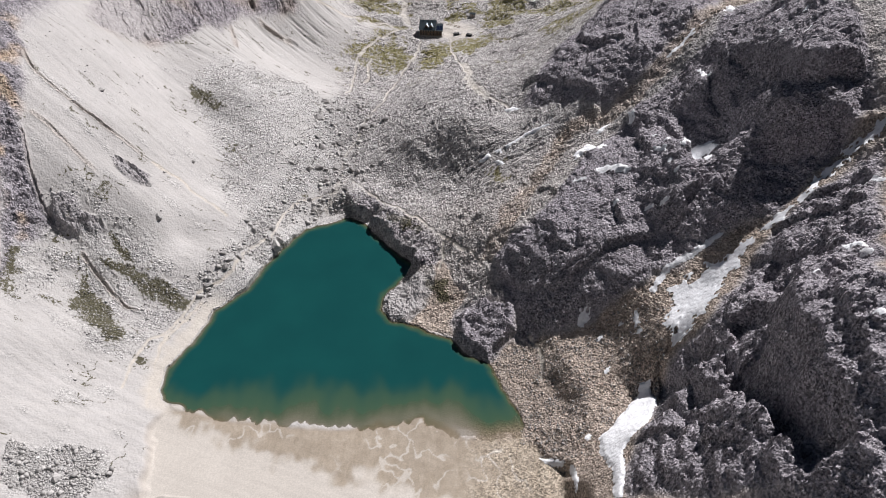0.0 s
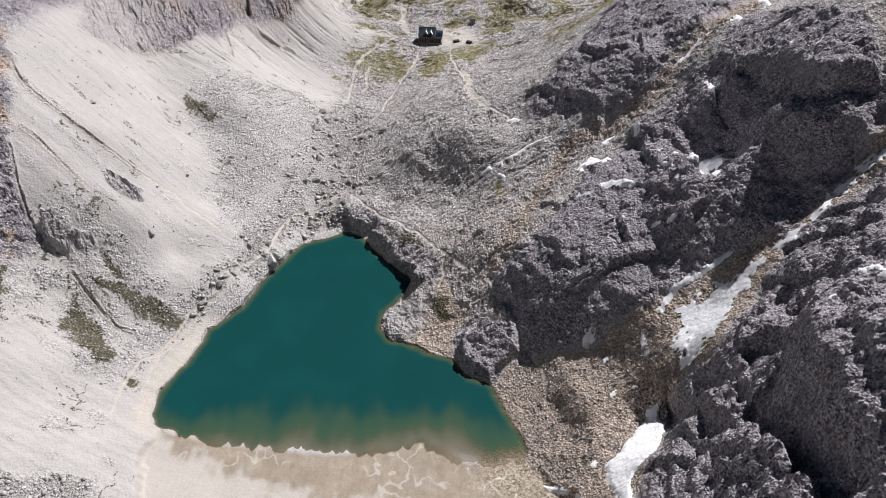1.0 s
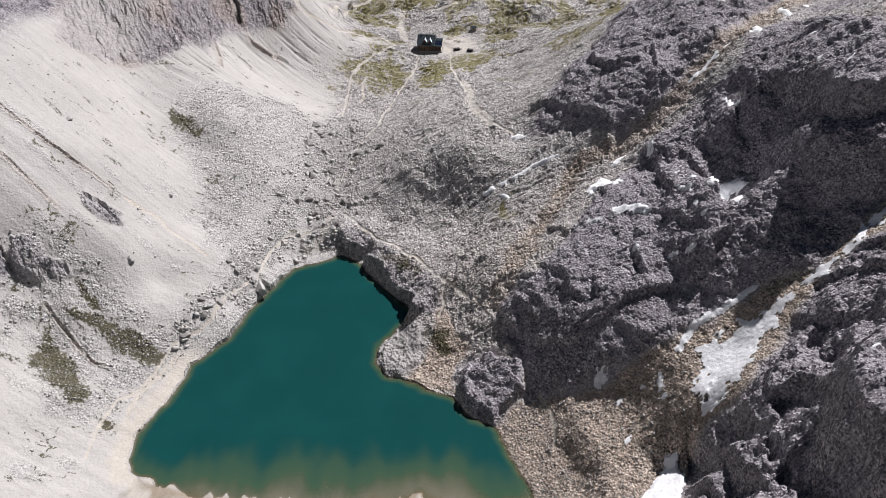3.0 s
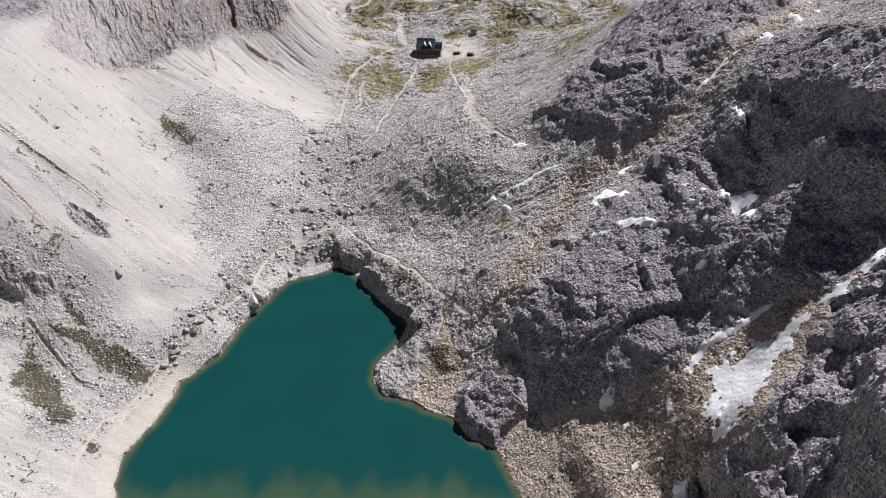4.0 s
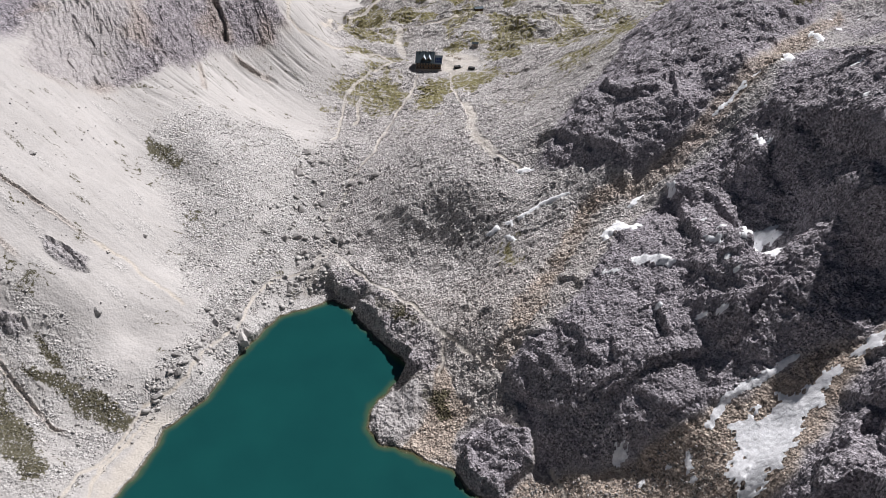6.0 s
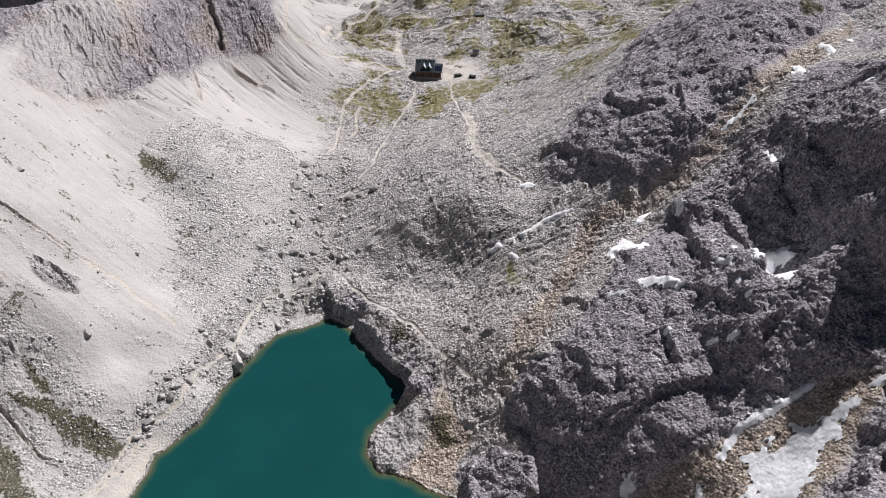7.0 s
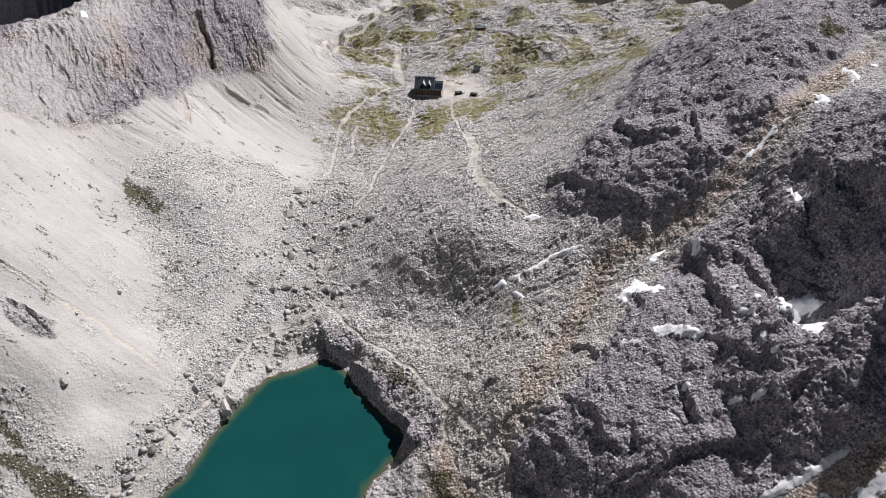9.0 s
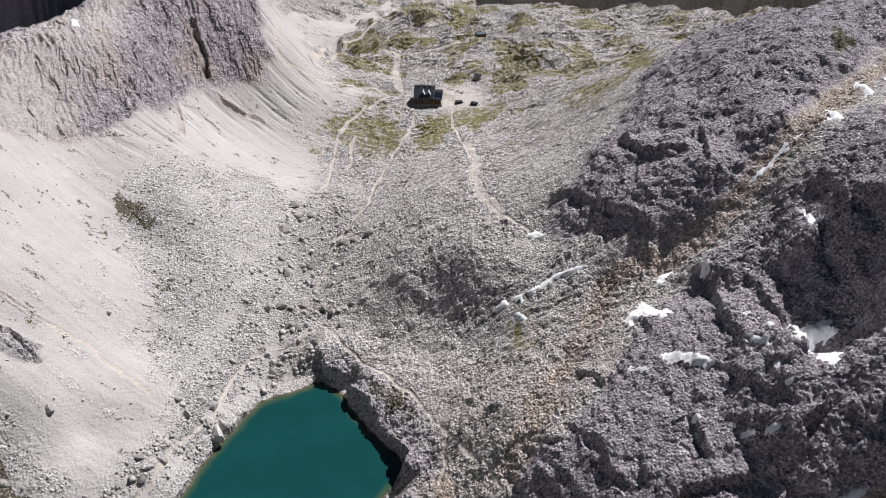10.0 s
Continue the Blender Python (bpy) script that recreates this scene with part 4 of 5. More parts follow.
# ---- materials ----
class Nodes:
    """A small builder for node materials."""

    def __init__(self, name):
        self.mat = bpy.data.materials.new(name)
        self.mat.use_nodes = True
        self.tree = self.mat.node_tree
        self.bsdf = self.tree.nodes["Principled BSDF"]
        self.pos = self.tree.nodes.new("ShaderNodeNewGeometry").outputs["Position"]

    def link(self, a, b):
        self.tree.links.new(a, b)

    def put(self, socket, v):
        if isinstance(v, bpy.types.NodeSocket):
            self.link(v, socket)
        else:
            socket.default_value = v

    def attr(self, name):
        n = self.tree.nodes.new("ShaderNodeAttribute")
        n.attribute_name = name
        return n.outputs["Fac"]

    def noise(self, scale, detail=4.0, rough=0.55, stretch=None, distort=0.0):
        n = self.tree.nodes.new("ShaderNodeTexNoise")
        n.inputs["Scale"].default_value, n.inputs["Detail"].default_value = scale, detail
        n.inputs["Roughness"].default_value, n.inputs["Distortion"].default_value = rough, distort
        src = self.pos
        if stretch:
            m = self.tree.nodes.new("ShaderNodeMapping")
            m.inputs["Scale"].default_value, m.inputs["Rotation"].default_value = stretch[0], stretch[1]
            self.link(self.pos, m.inputs["Vector"])
            src = m.outputs[0]
        self.link(src, n.inputs["Vector"])
        return n.outputs["Fac"]

    def voronoi(self, scale, feature="F1"):
        n = self.tree.nodes.new("ShaderNodeTexVoronoi")
        n.feature = feature
        n.inputs["Scale"].default_value = scale
        self.link(self.pos, n.inputs["Vector"])
        return n.outputs[0]

    def ramp(self, fac, *stops):
        n = self.tree.nodes.new("ShaderNodeValToRGB")
        els = n.color_ramp.elements
        while len(els) < len(stops):
            els.new(0.5)
        for e, (p, c) in zip(els, stops):
            e.position = p
            e.color = (*c, 1) if isinstance(c, tuple) else (c, c, c, 1)
        self.link(fac, n.inputs["Fac"])
        return n.outputs["Color"]

    def mix(self, fac, a, b, mode="MIX"):
        n = self.tree.nodes.new("ShaderNodeMix")
        n.data_type, n.blend_type = "RGBA", mode
        self.put(n.inputs[0], fac)
        for s, v in ((n.inputs[6], a), (n.inputs[7], b)):
            self.put(s, (*v, 1) if isinstance(v, tuple) and len(v) == 3 else v)
        return n.outputs[2]

    def math(self, op, a, b=0.0, clamp=False):
        n = self.tree.nodes.new("ShaderNodeMath")
        n.operation, n.use_clamp = op, clamp
        self.put(n.inputs[0], a)
        self.put(n.inputs[1], b)
        return n.outputs[0]

    def vec(self, op, a, b=None):
        n = self.tree.nodes.new("ShaderNodeVectorMath")
        n.operation = op
        self.put(n.inputs[0], a)
        if op == "SCALE":
            self.put(n.inputs["Scale"], b)
        elif b is not None:
            self.put(n.inputs[1], b)
        return n.outputs[0]

    def bump(self, h, strength, distance, before=None):
        n = self.tree.nodes.new("ShaderNodeBump")
        n.inputs["Strength"].default_value, n.inputs["Distance"].default_value = strength, distance
        self.link(h, n.inputs["Height"])
        if before is not None:
            self.link(before, n.inputs["Normal"])
        return n.outputs[0]

    def done(self, color, rough=0.9, normal=None, metal=0.0, spec=0.25):
        self.put(self.bsdf.inputs["Base Color"], (*color, 1) if isinstance(color, tuple) else color)
        self.put(self.bsdf.inputs["Roughness"], rough)
        self.bsdf.inputs["Metallic"].default_value = metal
        self.bsdf.inputs["Specular IOR Level"].default_value = spec
        if normal is not None:
            self.link(normal, self.bsdf.inputs["Normal"])
        return self.mat


def ground_material():
    m = Nodes("mountain_ground")
    fine, mid, wide = m.noise(1.6, 5, 0.65), m.noise(0.22, 4, 0.6), m.noise(0.03, 3, 0.5)
    streak = m.noise(0.05, 4, 0.6, ((1.0, 9.0, 1.0), (0, 0, radians(-20))))
    pebble = m.voronoi(1.1)
    scree = m.ramp(mid, (0.25, (0.42, 0.402, 0.388)), (0.55, (0.455, 0.438, 0.425)), (0.8, (0.48, 0.464, 0.45)))
    scree = m.mix(m.ramp(streak, (0.4, 0.0), (0.7, 0.6)), scree, (0.49, 0.47, 0.448))
    scree = m.mix(m.math("MULTIPLY", m.attr("coarse"), 0.8), scree, m.ramp(m.noise(0.9, 4, 0.7), (0.3, (0.28, 0.275, 0.268)), (0.5, (0.41, 0.40, 0.39)), (0.7, (0.53, 0.515, 0.50))))
    rock = m.ramp(m.noise(0.35, 5, 0.68), (0.25, (0.172, 0.160, 0.176)), (0.5, (0.285, 0.266, 0.287)), (0.75, (0.415, 0.392, 0.412)))
    karst = m.ramp(m.noise(0.5, 5, 0.7), (0.25, (0.215, 0.205, 0.20)), (0.5, (0.385, 0.367, 0.358)), (0.75, (0.53, 0.507, 0.494)))
    brown = m.ramp(m.noise(0.5, 5, 0.7), (0.25, (0.25, 0.203, 0.168)), (0.55, (0.40, 0.336, 0.284)), (0.8, (0.52, 0.45, 0.392)))
    flow = m.noise(0.09, 5, 0.65, ((2.4, 0.6, 1.0), (0, 0, radians(8))), 1.2)
    mud = m.ramp(m.noise(0.16, 5, 0.65, ((1.6, 0.8, 1.0), (0, 0, radians(8))), 0.8), (0.3, (0.27, 0.225, 0.172)), (0.6, (0.345, 0.295, 0.235)), (0.8, (0.40, 0.35, 0.29)))
    mud = m.mix(m.attr("silt"), mud, (0.50, 0.465, 0.42))
    col = scree
    for share, c in (("karst", karst), ("brown", brown), ("mud", mud), ("rock", rock)):
        col = m.mix(m.attr(share), col, c)
    col = m.mix(m.math("MULTIPLY", m.attr("ochre"), 0.8), col, m.ramp(mid, (0.3, (0.42, 0.30, 0.19)), (0.7, (0.52, 0.42, 0.31))))
    grass = m.ramp(fine, (0.3, (0.10, 0.095, 0.03)), (0.55, (0.18, 0.16, 0.06)), (0.8, (0.30, 0.265, 0.13)))
    grown = m.ramp(m.math("ADD", m.attr("grass"), m.math("MULTIPLY", m.math("SUBTRACT", m.noise(0.45, 7, 0.75), 0.53), 4.2)), (0.38, 0.0), (0.72, 0.92))
    col = m.mix(m.math("MULTIPLY", grown, m.ramp(m.attr("grass"), (0.03, 0.0), (0.2, 1.0))), col, grass)
    speck = m.noise(0.8, 5, 0.75)
    tufts = m.ramp(m.math("ADD", m.attr("turf"), m.math("MULTIPLY", m.math("SUBTRACT", speck, 0.50), 4.5)), (0.36, 0.0), (0.56, 0.95))
    tufts = m.math("MULTIPLY", tufts, m.ramp(m.attr("turf"), (0.05, 0.0), (0.3, 1.0)))
    col = m.mix(tufts, col, m.ramp(fine, (0.3, (0.042, 0.04, 0.022)), (0.6, (0.085, 0.077, 0.043)), (0.8, (0.17, 0.15, 0.10))))
    col = m.mix(m.attr("way"), col, m.ramp(m.noise(0.7, 4, 0.6), (0.3, (0.47, 0.43, 0.375)), (0.7, (0.57, 0.525, 0.465))))
    vor = m.tree.nodes.new("ShaderNodeTexVoronoi")
    vor.inputs["Scale"].default_value = 1.5
    m.link(m.pos, vor.inputs["Vector"])
    tone = m.tree.nodes.new("ShaderNodeSeparateColor")
    m.link(vor.outputs["Color"], tone.inputs[0])
    stony = m.math("MAXIMUM", m.math("MAXIMUM", m.attr("rock"), m.attr("karst")), m.math("MAXIMUM", m.attr("brown"), m.math("MULTIPLY", m.attr("coarse"), 0.9)))
    stony = m.math("MULTIPLY", m.math("SUBTRACT", stony, m.math("MAXIMUM", m.attr("way"), m.attr("grass")), True), 0.75)
    worn = m.ramp(m.noise(0.045, 5, 0.6, ((1.0, 1.6, 1.0), (0, 0, radians(22))), 0.6), (0.36, 0.45), (0.6, 1.0))
    stony = m.math("MULTIPLY", stony, worn)
    col = m.mix(m.math("MULTIPLY", m.math("SUBTRACT", 1.0, worn), m.math("MULTIPLY", m.attr("karst"), m.math("SUBTRACT", 1.0, m.attr("grass")))), col, (0.40, 0.382, 0.368))
    lone = m.math("LESS_THAN", tone.outputs[1], 0.03)
    lone = m.math("MULTIPLY", m.math("MULTIPLY", lone, m.math("ADD", 0.12, m.attr("coarse"), True)), m.math("SUBTRACT", 0.55, m.math("MAXIMUM", m.attr("mud"), m.math("MAXIMUM", m.attr("way"), m.attr("grass"))), True))
    col = m.mix(lone, col, (0.24, 0.23, 0.225))
    col = m.mix(stony, col, m.ramp(tone.outputs[0], (0.0, 0.1), (0.5, 0.56), (1.0, 0.96)), "OVERLAY")
    rough_share = m.math("ADD", 0.17, m.math("MULTIPLY", stony, 1.1), True)
    col = m.mix(m.mix(m.attr("mud"), rough_share, (0.25, 0.25, 0.25)), col, m.ramp(fine, (0.28, 0.2), (0.5, 0.5), (0.72, 0.8)), "OVERLAY")
    col = m.mix(0.35, col, m.ramp(wide, (0.3, 0.38), (0.7, 0.6)), "OVERLAY")
    # worm grain: the bump's low grooves are darkened in the colour, as shade would
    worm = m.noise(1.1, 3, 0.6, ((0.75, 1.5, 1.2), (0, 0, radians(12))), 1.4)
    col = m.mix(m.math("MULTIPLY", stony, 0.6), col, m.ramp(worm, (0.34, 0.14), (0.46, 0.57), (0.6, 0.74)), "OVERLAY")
    calm = m.math("SUBTRACT", 1.0, m.math("MULTIPLY", m.math("MAXIMUM", m.attr("mud"), m.attr("way")), 0.85))
    calm = m.math("MULTIPLY", calm, rough_share)
    # broken facets: every small block leans its own way
    geo = m.tree.nodes.new("ShaderNodeNewGeometry").outputs["Normal"]
    shake = m.tree.nodes.new("ShaderNodeTexNoise")
    shake.inputs["Scale"].default_value = 0.9
    m.link(m.pos, shake.inputs["Vector"])
    where = m.vec("ADD", m.pos, shake.outputs["Color"])
    lean = geo
    torn = m.math("MULTIPLY", stony, m.math("SUBTRACT", 1.0, m.math("ADD", m.math("MULTIPLY", m.attr("karst"), 0.35), m.math("MULTIPLY", m.attr("brown"), 0.3))))
    for scale, force in ((0.5, 0.2), (1.7, 0.5)):
        v = m.tree.nodes.new("ShaderNodeTexVoronoi")
        v.inputs["Scale"].default_value = scale
        m.link(where, v.inputs["Vector"])
        off = m.vec("SUBTRACT", v.outputs["Color"], (0.5, 0.5, 0.5))
        lean = m.vec("ADD", lean, m.vec("SCALE", off, m.math("MULTIPLY", torn, force)))
    lean = m.vec("NORMALIZE", lean)
    n = m.bump(m.math("MULTIPLY", m.noise(0.75, 6, 0.72), calm), 0.5, 0.6, lean)
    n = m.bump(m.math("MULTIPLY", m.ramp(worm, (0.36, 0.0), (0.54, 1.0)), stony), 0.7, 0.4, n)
    n = m.bump(m.math("MULTIPLY", fine, calm), 0.4, 0.35, n)
    n = m.bump(m.math("MULTIPLY", pebble, calm), 0.9, 0.75, n)
    wet = m.mix(m.attr("mud"), (0.95, 0.95, 0.95), m.ramp(flow, (0.3, 0.55), (0.6, 0.9)))
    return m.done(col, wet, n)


def snow_material():
    m = Nodes("old_snow")
    a, b = m.noise(0.8, 5, 0.6), m.noise(4.0, 3, 0.6)
    col = m.ramp(a, (0.3, (0.76, 0.77, 0.79)), (0.5, (0.87, 0.88, 0.90)), (0.75, (0.91, 0.92, 0.94)))
    return m.done(col, 0.7, m.bump(b, 0.4, 0.15, m.bump(a, 0.5, 0.4)))


def water_material():
    m = Nodes("lake_water")
    soft = m.noise(0.05, 3, 0.5)
    col = m.ramp(soft, (0.3, (0.006, 0.053, 0.053)), (0.7, (0.007, 0.062, 0.060)))
    turbid = m.ramp(m.attr("depth"), (0.0, (0.19, 0.14, 0.075)), (0.06, (0.125, 0.115, 0.06)), (0.20, (0.045, 0.09, 0.055)), (0.5, (0.008, 0.058, 0.057)))
    milky = m.mix(m.ramp(m.attr("depth"), (0.3, 0.0), (0.55, 1.0)), turbid, col)
    m.done(milky, 0.12, m.bump(m.noise(1.3, 3, 0.5), 0.12, 0.06), spec=0.35)
    m.put(m.bsdf.inputs["Alpha"], m.ramp(m.attr("depth"), (0.0, 0.25), (0.05, 0.55), (0.2, 0.9), (0.5, 0.99)))
    return m.mat


def stone_material(name, dark, light):
    m = Nodes(name)
    info = m.tree.nodes.new("ShaderNodeObjectInfo").outputs["Random"]
    isl = m.tree.nodes.new("ShaderNodeNewGeometry").outputs["Random Per Island"]
    a = m.noise(1.2, 5, 0.6)
    col = m.ramp(a, (0.25, dark), (0.75, light))
    col = m.mix(0.5, col, m.ramp(m.math("FRACT", m.math("ADD", info, isl)), (0.0, 0.24), (1.0, 0.70)), "OVERLAY")
    return m.done(col, 0.92, m.bump(a, 0.5, 0.2))


MAT_GROUND, MAT_SNOW, MAT_WATER = ground_material(), snow_material(), water_material()
MAT_STONE = stone_material("limestone", (0.34, 0.33, 0.32), (0.56, 0.54, 0.52))
MAT_GREY_STONE = stone_material("grey_limestone", (0.20, 0.19, 0.185), (0.38, 0.365, 0.35))


def shares(me, pick=None):
    for key in ("coarse", "silt", "turf", "rock", "karst", "brown", "mud", "grass", "way", "ochre"):
        v = land[key].reshape(-1)
        give(me, key, v if pick is None else v[pick])


# ---- the ground and the lake ----
me, _ = sheet_mesh("ground", GX, GY, GZ, None, False)
shares(me)
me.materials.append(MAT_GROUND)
ground = tagged(new("ground", me), "pale scree slopes and grey limestone massif round a mountain lake", "ground", kind="structure")

ly, lx = np.arange(170.0, 345.0, 0.8), np.arange(-130.0, 45.0, 0.8)
WX, WY = np.meshgrid(lx, ly)
bed = ground_at(WX, WY)
wet = bed["shore"] > -1.6
me, pick = sheet_mesh("water", WX, WY, np.zeros(WX.shape), (wet[:-1, :-1] & wet[1:, 1:] & wet[:-1, 1:] & wet[1:, :-1]))
give(me, "depth", np.clip(-bed["z"].reshape(-1)[pick] / 8.0, 0, 1))
me.materials.append(MAT_WATER)
water = tagged(new("water", me), "still teal mountain lake with brown shallows", "lake", kind="structure")


# ---- snow ----
def blurred(a, r):
    for axis in (0, 1):
        c = np.cumsum(np.concatenate([np.repeat(a.take([0], axis), r + 1, axis), a, np.repeat(a.take([-1], axis), r, axis)], axis), axis)
        n = a.shape[axis]
        a = (c.take(range(2 * r + 1, 2 * r + 1 + n), axis) - c.take(range(n), axis)) / (2 * r + 1)
    return a


def islands(face):
    """Split a mask of faces into connected pieces, largest first."""
    todo, out = set(zip(*[v.tolist() for v in np.nonzero(face)])), []
    while todo:
        stack = [todo.pop()]
        piece = list(stack)
        while stack:
            r, c = stack.pop()
            for q in ((r + 1, c), (r - 1, c), (r, c + 1), (r, c - 1)):
                if q in todo:
                    todo.remove(q)
                    stack.append(q)
                    piece.append(q)
        out.append(piece)
    return sorted(out, key=len, reverse=True)


def snow_patch(outline, thick=0.5, broken=0.8, label="old white snow patch lying on grey rock", grow=0.3, least=10, wide=0.0):
    q = np.array(outline, float)
    r0, r1 = np.searchsorted(RY, [q[:, 1].min() - 4, q[:, 1].max() + 4])
    u = (q[:, 0] + 5) / half_w[(r0 + r1) // 2]
    c0, c1 = np.searchsorted(CU, [u.min() * 1.03 - 0.03, u.max() * 1.03 + 0.03])
    c0, c1 = max(c0 - 25, 0), min(c1 + 25, NX)
    x, y, z = GX[r0:r1, c0:c1], GY[r0:r1, c0:c1], GZ[r0:r1, c0:c1]
    d = inside(x, y, outline, 8) + grow + broken * (0.8 * gnoise(x / 2.9, y / 2.9, 101) + 0.8 * gnoise(x / 1.2, y / 1.2, 102)) + wide * gnoise(x / 6.5, y / 6.5, 103)
    m = d > -0.05
    face = m[:-1, :-1] & m[1:, 1:] & m[:-1, 1:] & m[1:, :-1]
    top = z + 0.04 + smooth(0, 1.6, d) * np.maximum(blurred(z, 3) + thick - z, 0.15)
    for piece in islands(face):
        if len(piece) < least:
            break
        keep = np.zeros(face.shape, bool)
        keep[tuple(np.array(piece).T)] = True
        me, _ = sheet_mesh("snow_patch", x, y, top, keep)
        me.materials.append(MAT_SNOW)
        tagged(new("snow_patch", me), label, "snow", "snow patches")


for line in (S01, S02, S03, S04, S08, S11, S15, S16, S23, S24, S27, S28, S29):
    snow_patch(line, 0.9, 0.2, grow=0.45)
for line in (S05, S06, S07, S10, S18, S25, S26, S30, S31, S32, S33):
    snow_patch(line, 0.3, 0.9, "patchy old snow in the hollows of grey rock")
rng = random.Random(5)
for cx, cy in SNOW_SPECKS:
    a, w, l = rng.uniform(-0.4, 0.9), rng.uniform(0.5, 1.0), rng.uniform(0.9, 2.4)
    ring = [(l * math.cos(k * math.pi / 4), w * math.sin(k * math.pi / 4)) for k in range(8)]
    snow_patch([(cx + p * math.cos(a) - q * math.sin(a), cy + p * math.sin(a) + q * math.cos(a)) for p, q in ring], 0.3, 0.35, "small leftover of old snow in a rock hollow", 0.35, 4)
snow_patch(S12, 0.25, 3.4, "long tongue of dirty snow filling a rock gully", 0.3, 8, 2.6)
snow_patch(S17, 0.25, 1.8, "broken snow in the shade of a cliff")
snow_patch(S09, 0.2, 2.4, "shaded snow lying at the foot of a dark cliff", 0.2)
snow_patch(S13, 0.4, 0.5, "thin streak of snow at the foot of a cliff", 0.7)
snow_patch(S14, 0.9, 0.5, "smooth snow tongue between rubble and dark rock")


# ---- boulders ----
def part(name, bm, material, parent=None, label="", flat=True):
    me = bpy.data.meshes.new(name)
    bm.to_mesh(me)
    bm.free()
    for p in me.polygons:
        p.use_smooth = not flat
    me.materials.append(material)
    ob = new(name, me)
    ob.parent = parent
    return tagged(ob, label) if label else ob


def rock_mesh(seed, levels=2):
    """A broken limestone block, about one metre across, cut flat below its waist."""
    rng = random.Random(seed)
    bm = bmesh.new()
    bmesh.ops.create_icosphere(bm, subdivisions=levels, radius=0.5)
    planes = [(Vector((rng.uniform(-1, 1), rng.uniform(-1, 1), rng.uniform(-0.7, 1))).normalized(), rng.uniform(0.19, 0.37)) for _ in range(8)]
    sx, sy, sz = rng.uniform(1.1, 1.6), rng.uniform(0.95, 1.3), rng.uniform(0.8, 1.2)
    for v in bm.verts:
        for n, d in planes:
            over = v.co.dot(n) - d
            if over > 0:
                v.co -= n * over * 0.95
        v.co += Vector((rng.uniform(-1, 1), rng.uniform(-1, 1), rng.uniform(-1, 1))) * 0.022
        v.co = Vector((v.co.x * sx, v.co.y * sy, max(v.co.z * sz, -0.22)))
    me = bpy.data.meshes.new("boulder")
    bm.to_mesh(me)
    bm.free()
    return me


ROCKS = [rock_mesh(k) for k in range(8)]
GREY_ROCKS = [rock_mesh(k + 20) for k in range(6)]
for meshes, material in ((ROCKS, MAT_STONE), (GREY_ROCKS, MAT_GREY_STONE)):
    for me in meshes:
        me.materials.append(material)


def boulder(x, y, size, rng, label, group, meshes=ROCKS):
    ob = new("boulder", meshes[rng.randrange(len(meshes))])
    ob.matrix_world = Matrix.LocRotScale((x, y, height(x, y) + 0.10 * size), Euler((rng.uniform(-0.25, 0.25), rng.uniform(-0.25, 0.25), rng.uniform(0, 6.28))), (size, size, size * rng.uniform(0.8, 1.1)))
    return tagged(ob, label, "boulder", group)


def scatter(poly, count, rng, clear=2.0):
    q = np.array(poly, float)
    done = 0
    while done < count:
        x, y = rng.uniform(q[:, 0].min(), q[:, 0].max()), rng.uniform(q[:, 1].min(), q[:, 1].max())
        if inside(np.array([x]), np.array([y]), poly, 8)[0] > 0 and inside(np.array([x]), np.array([y]), LAKE, 8)[0] < -clear:
            done += 1
            yield x, y


BIG = [(-75, 433), (-66, 428), (-71, 426), (-77, 414), (-66, 394), (-62, 395), (-72, 387), (-75, 396), (-52, 380), (-58, 379), (-76, 364), (-71, 367),
       (-66, 357), (-40, 366), (-36, 412), (-49, 408), (-46, 407), (-43, 410), (-61, 369), (-52, 366), (-49, 363), (-44, 356)]
rng = random.Random(11)
# the darker grey stone stands in for the blocks' shaded sides
for x, y in BIG:
    boulder(x, y, rng.uniform(3.0, 5.4), rng, "large fallen limestone block on the valley floor, greyed for its shaded side", "fallen blocks", GREY_ROCKS)
for x, y, d in ((-107, 369, 3.0), (-131, 340, 2.4), (-136, 294, 3.6), (-139, 162, 4.0), (-85, 302, 6.0), (-84, 306, 4.5), (-172, 349, 2.6), (-99, 264, 2.0)):
    boulder(x, y, d, rng, "lone pale limestone boulder on the scree", "lone boulders")
for x, y in scatter(BOULDERS_HEAD, 90, rng):
    boulder(x, y, rng.choice((1.0, 1.1, 1.2, 1.3, 1.5, 1.8, 2.6)), rng, "pale limestone boulder among rubble at the lake's head", "boulders at the lake's head")

for x, y in scatter(SHORE_RUBBLE, 46, rng, 0.4):
    grey = rng.random() < 0.4
    boulder(x, y, rng.choice((1.2, 1.4, 1.6, 1.9, 2.3, 3.0, 3.8)), rng, "grey limestone block on the lake's rocky shore" if grey else "pale limestone block on the lake's rocky shore", "shore blocks", GREY_ROCKS if grey else ROCKS)


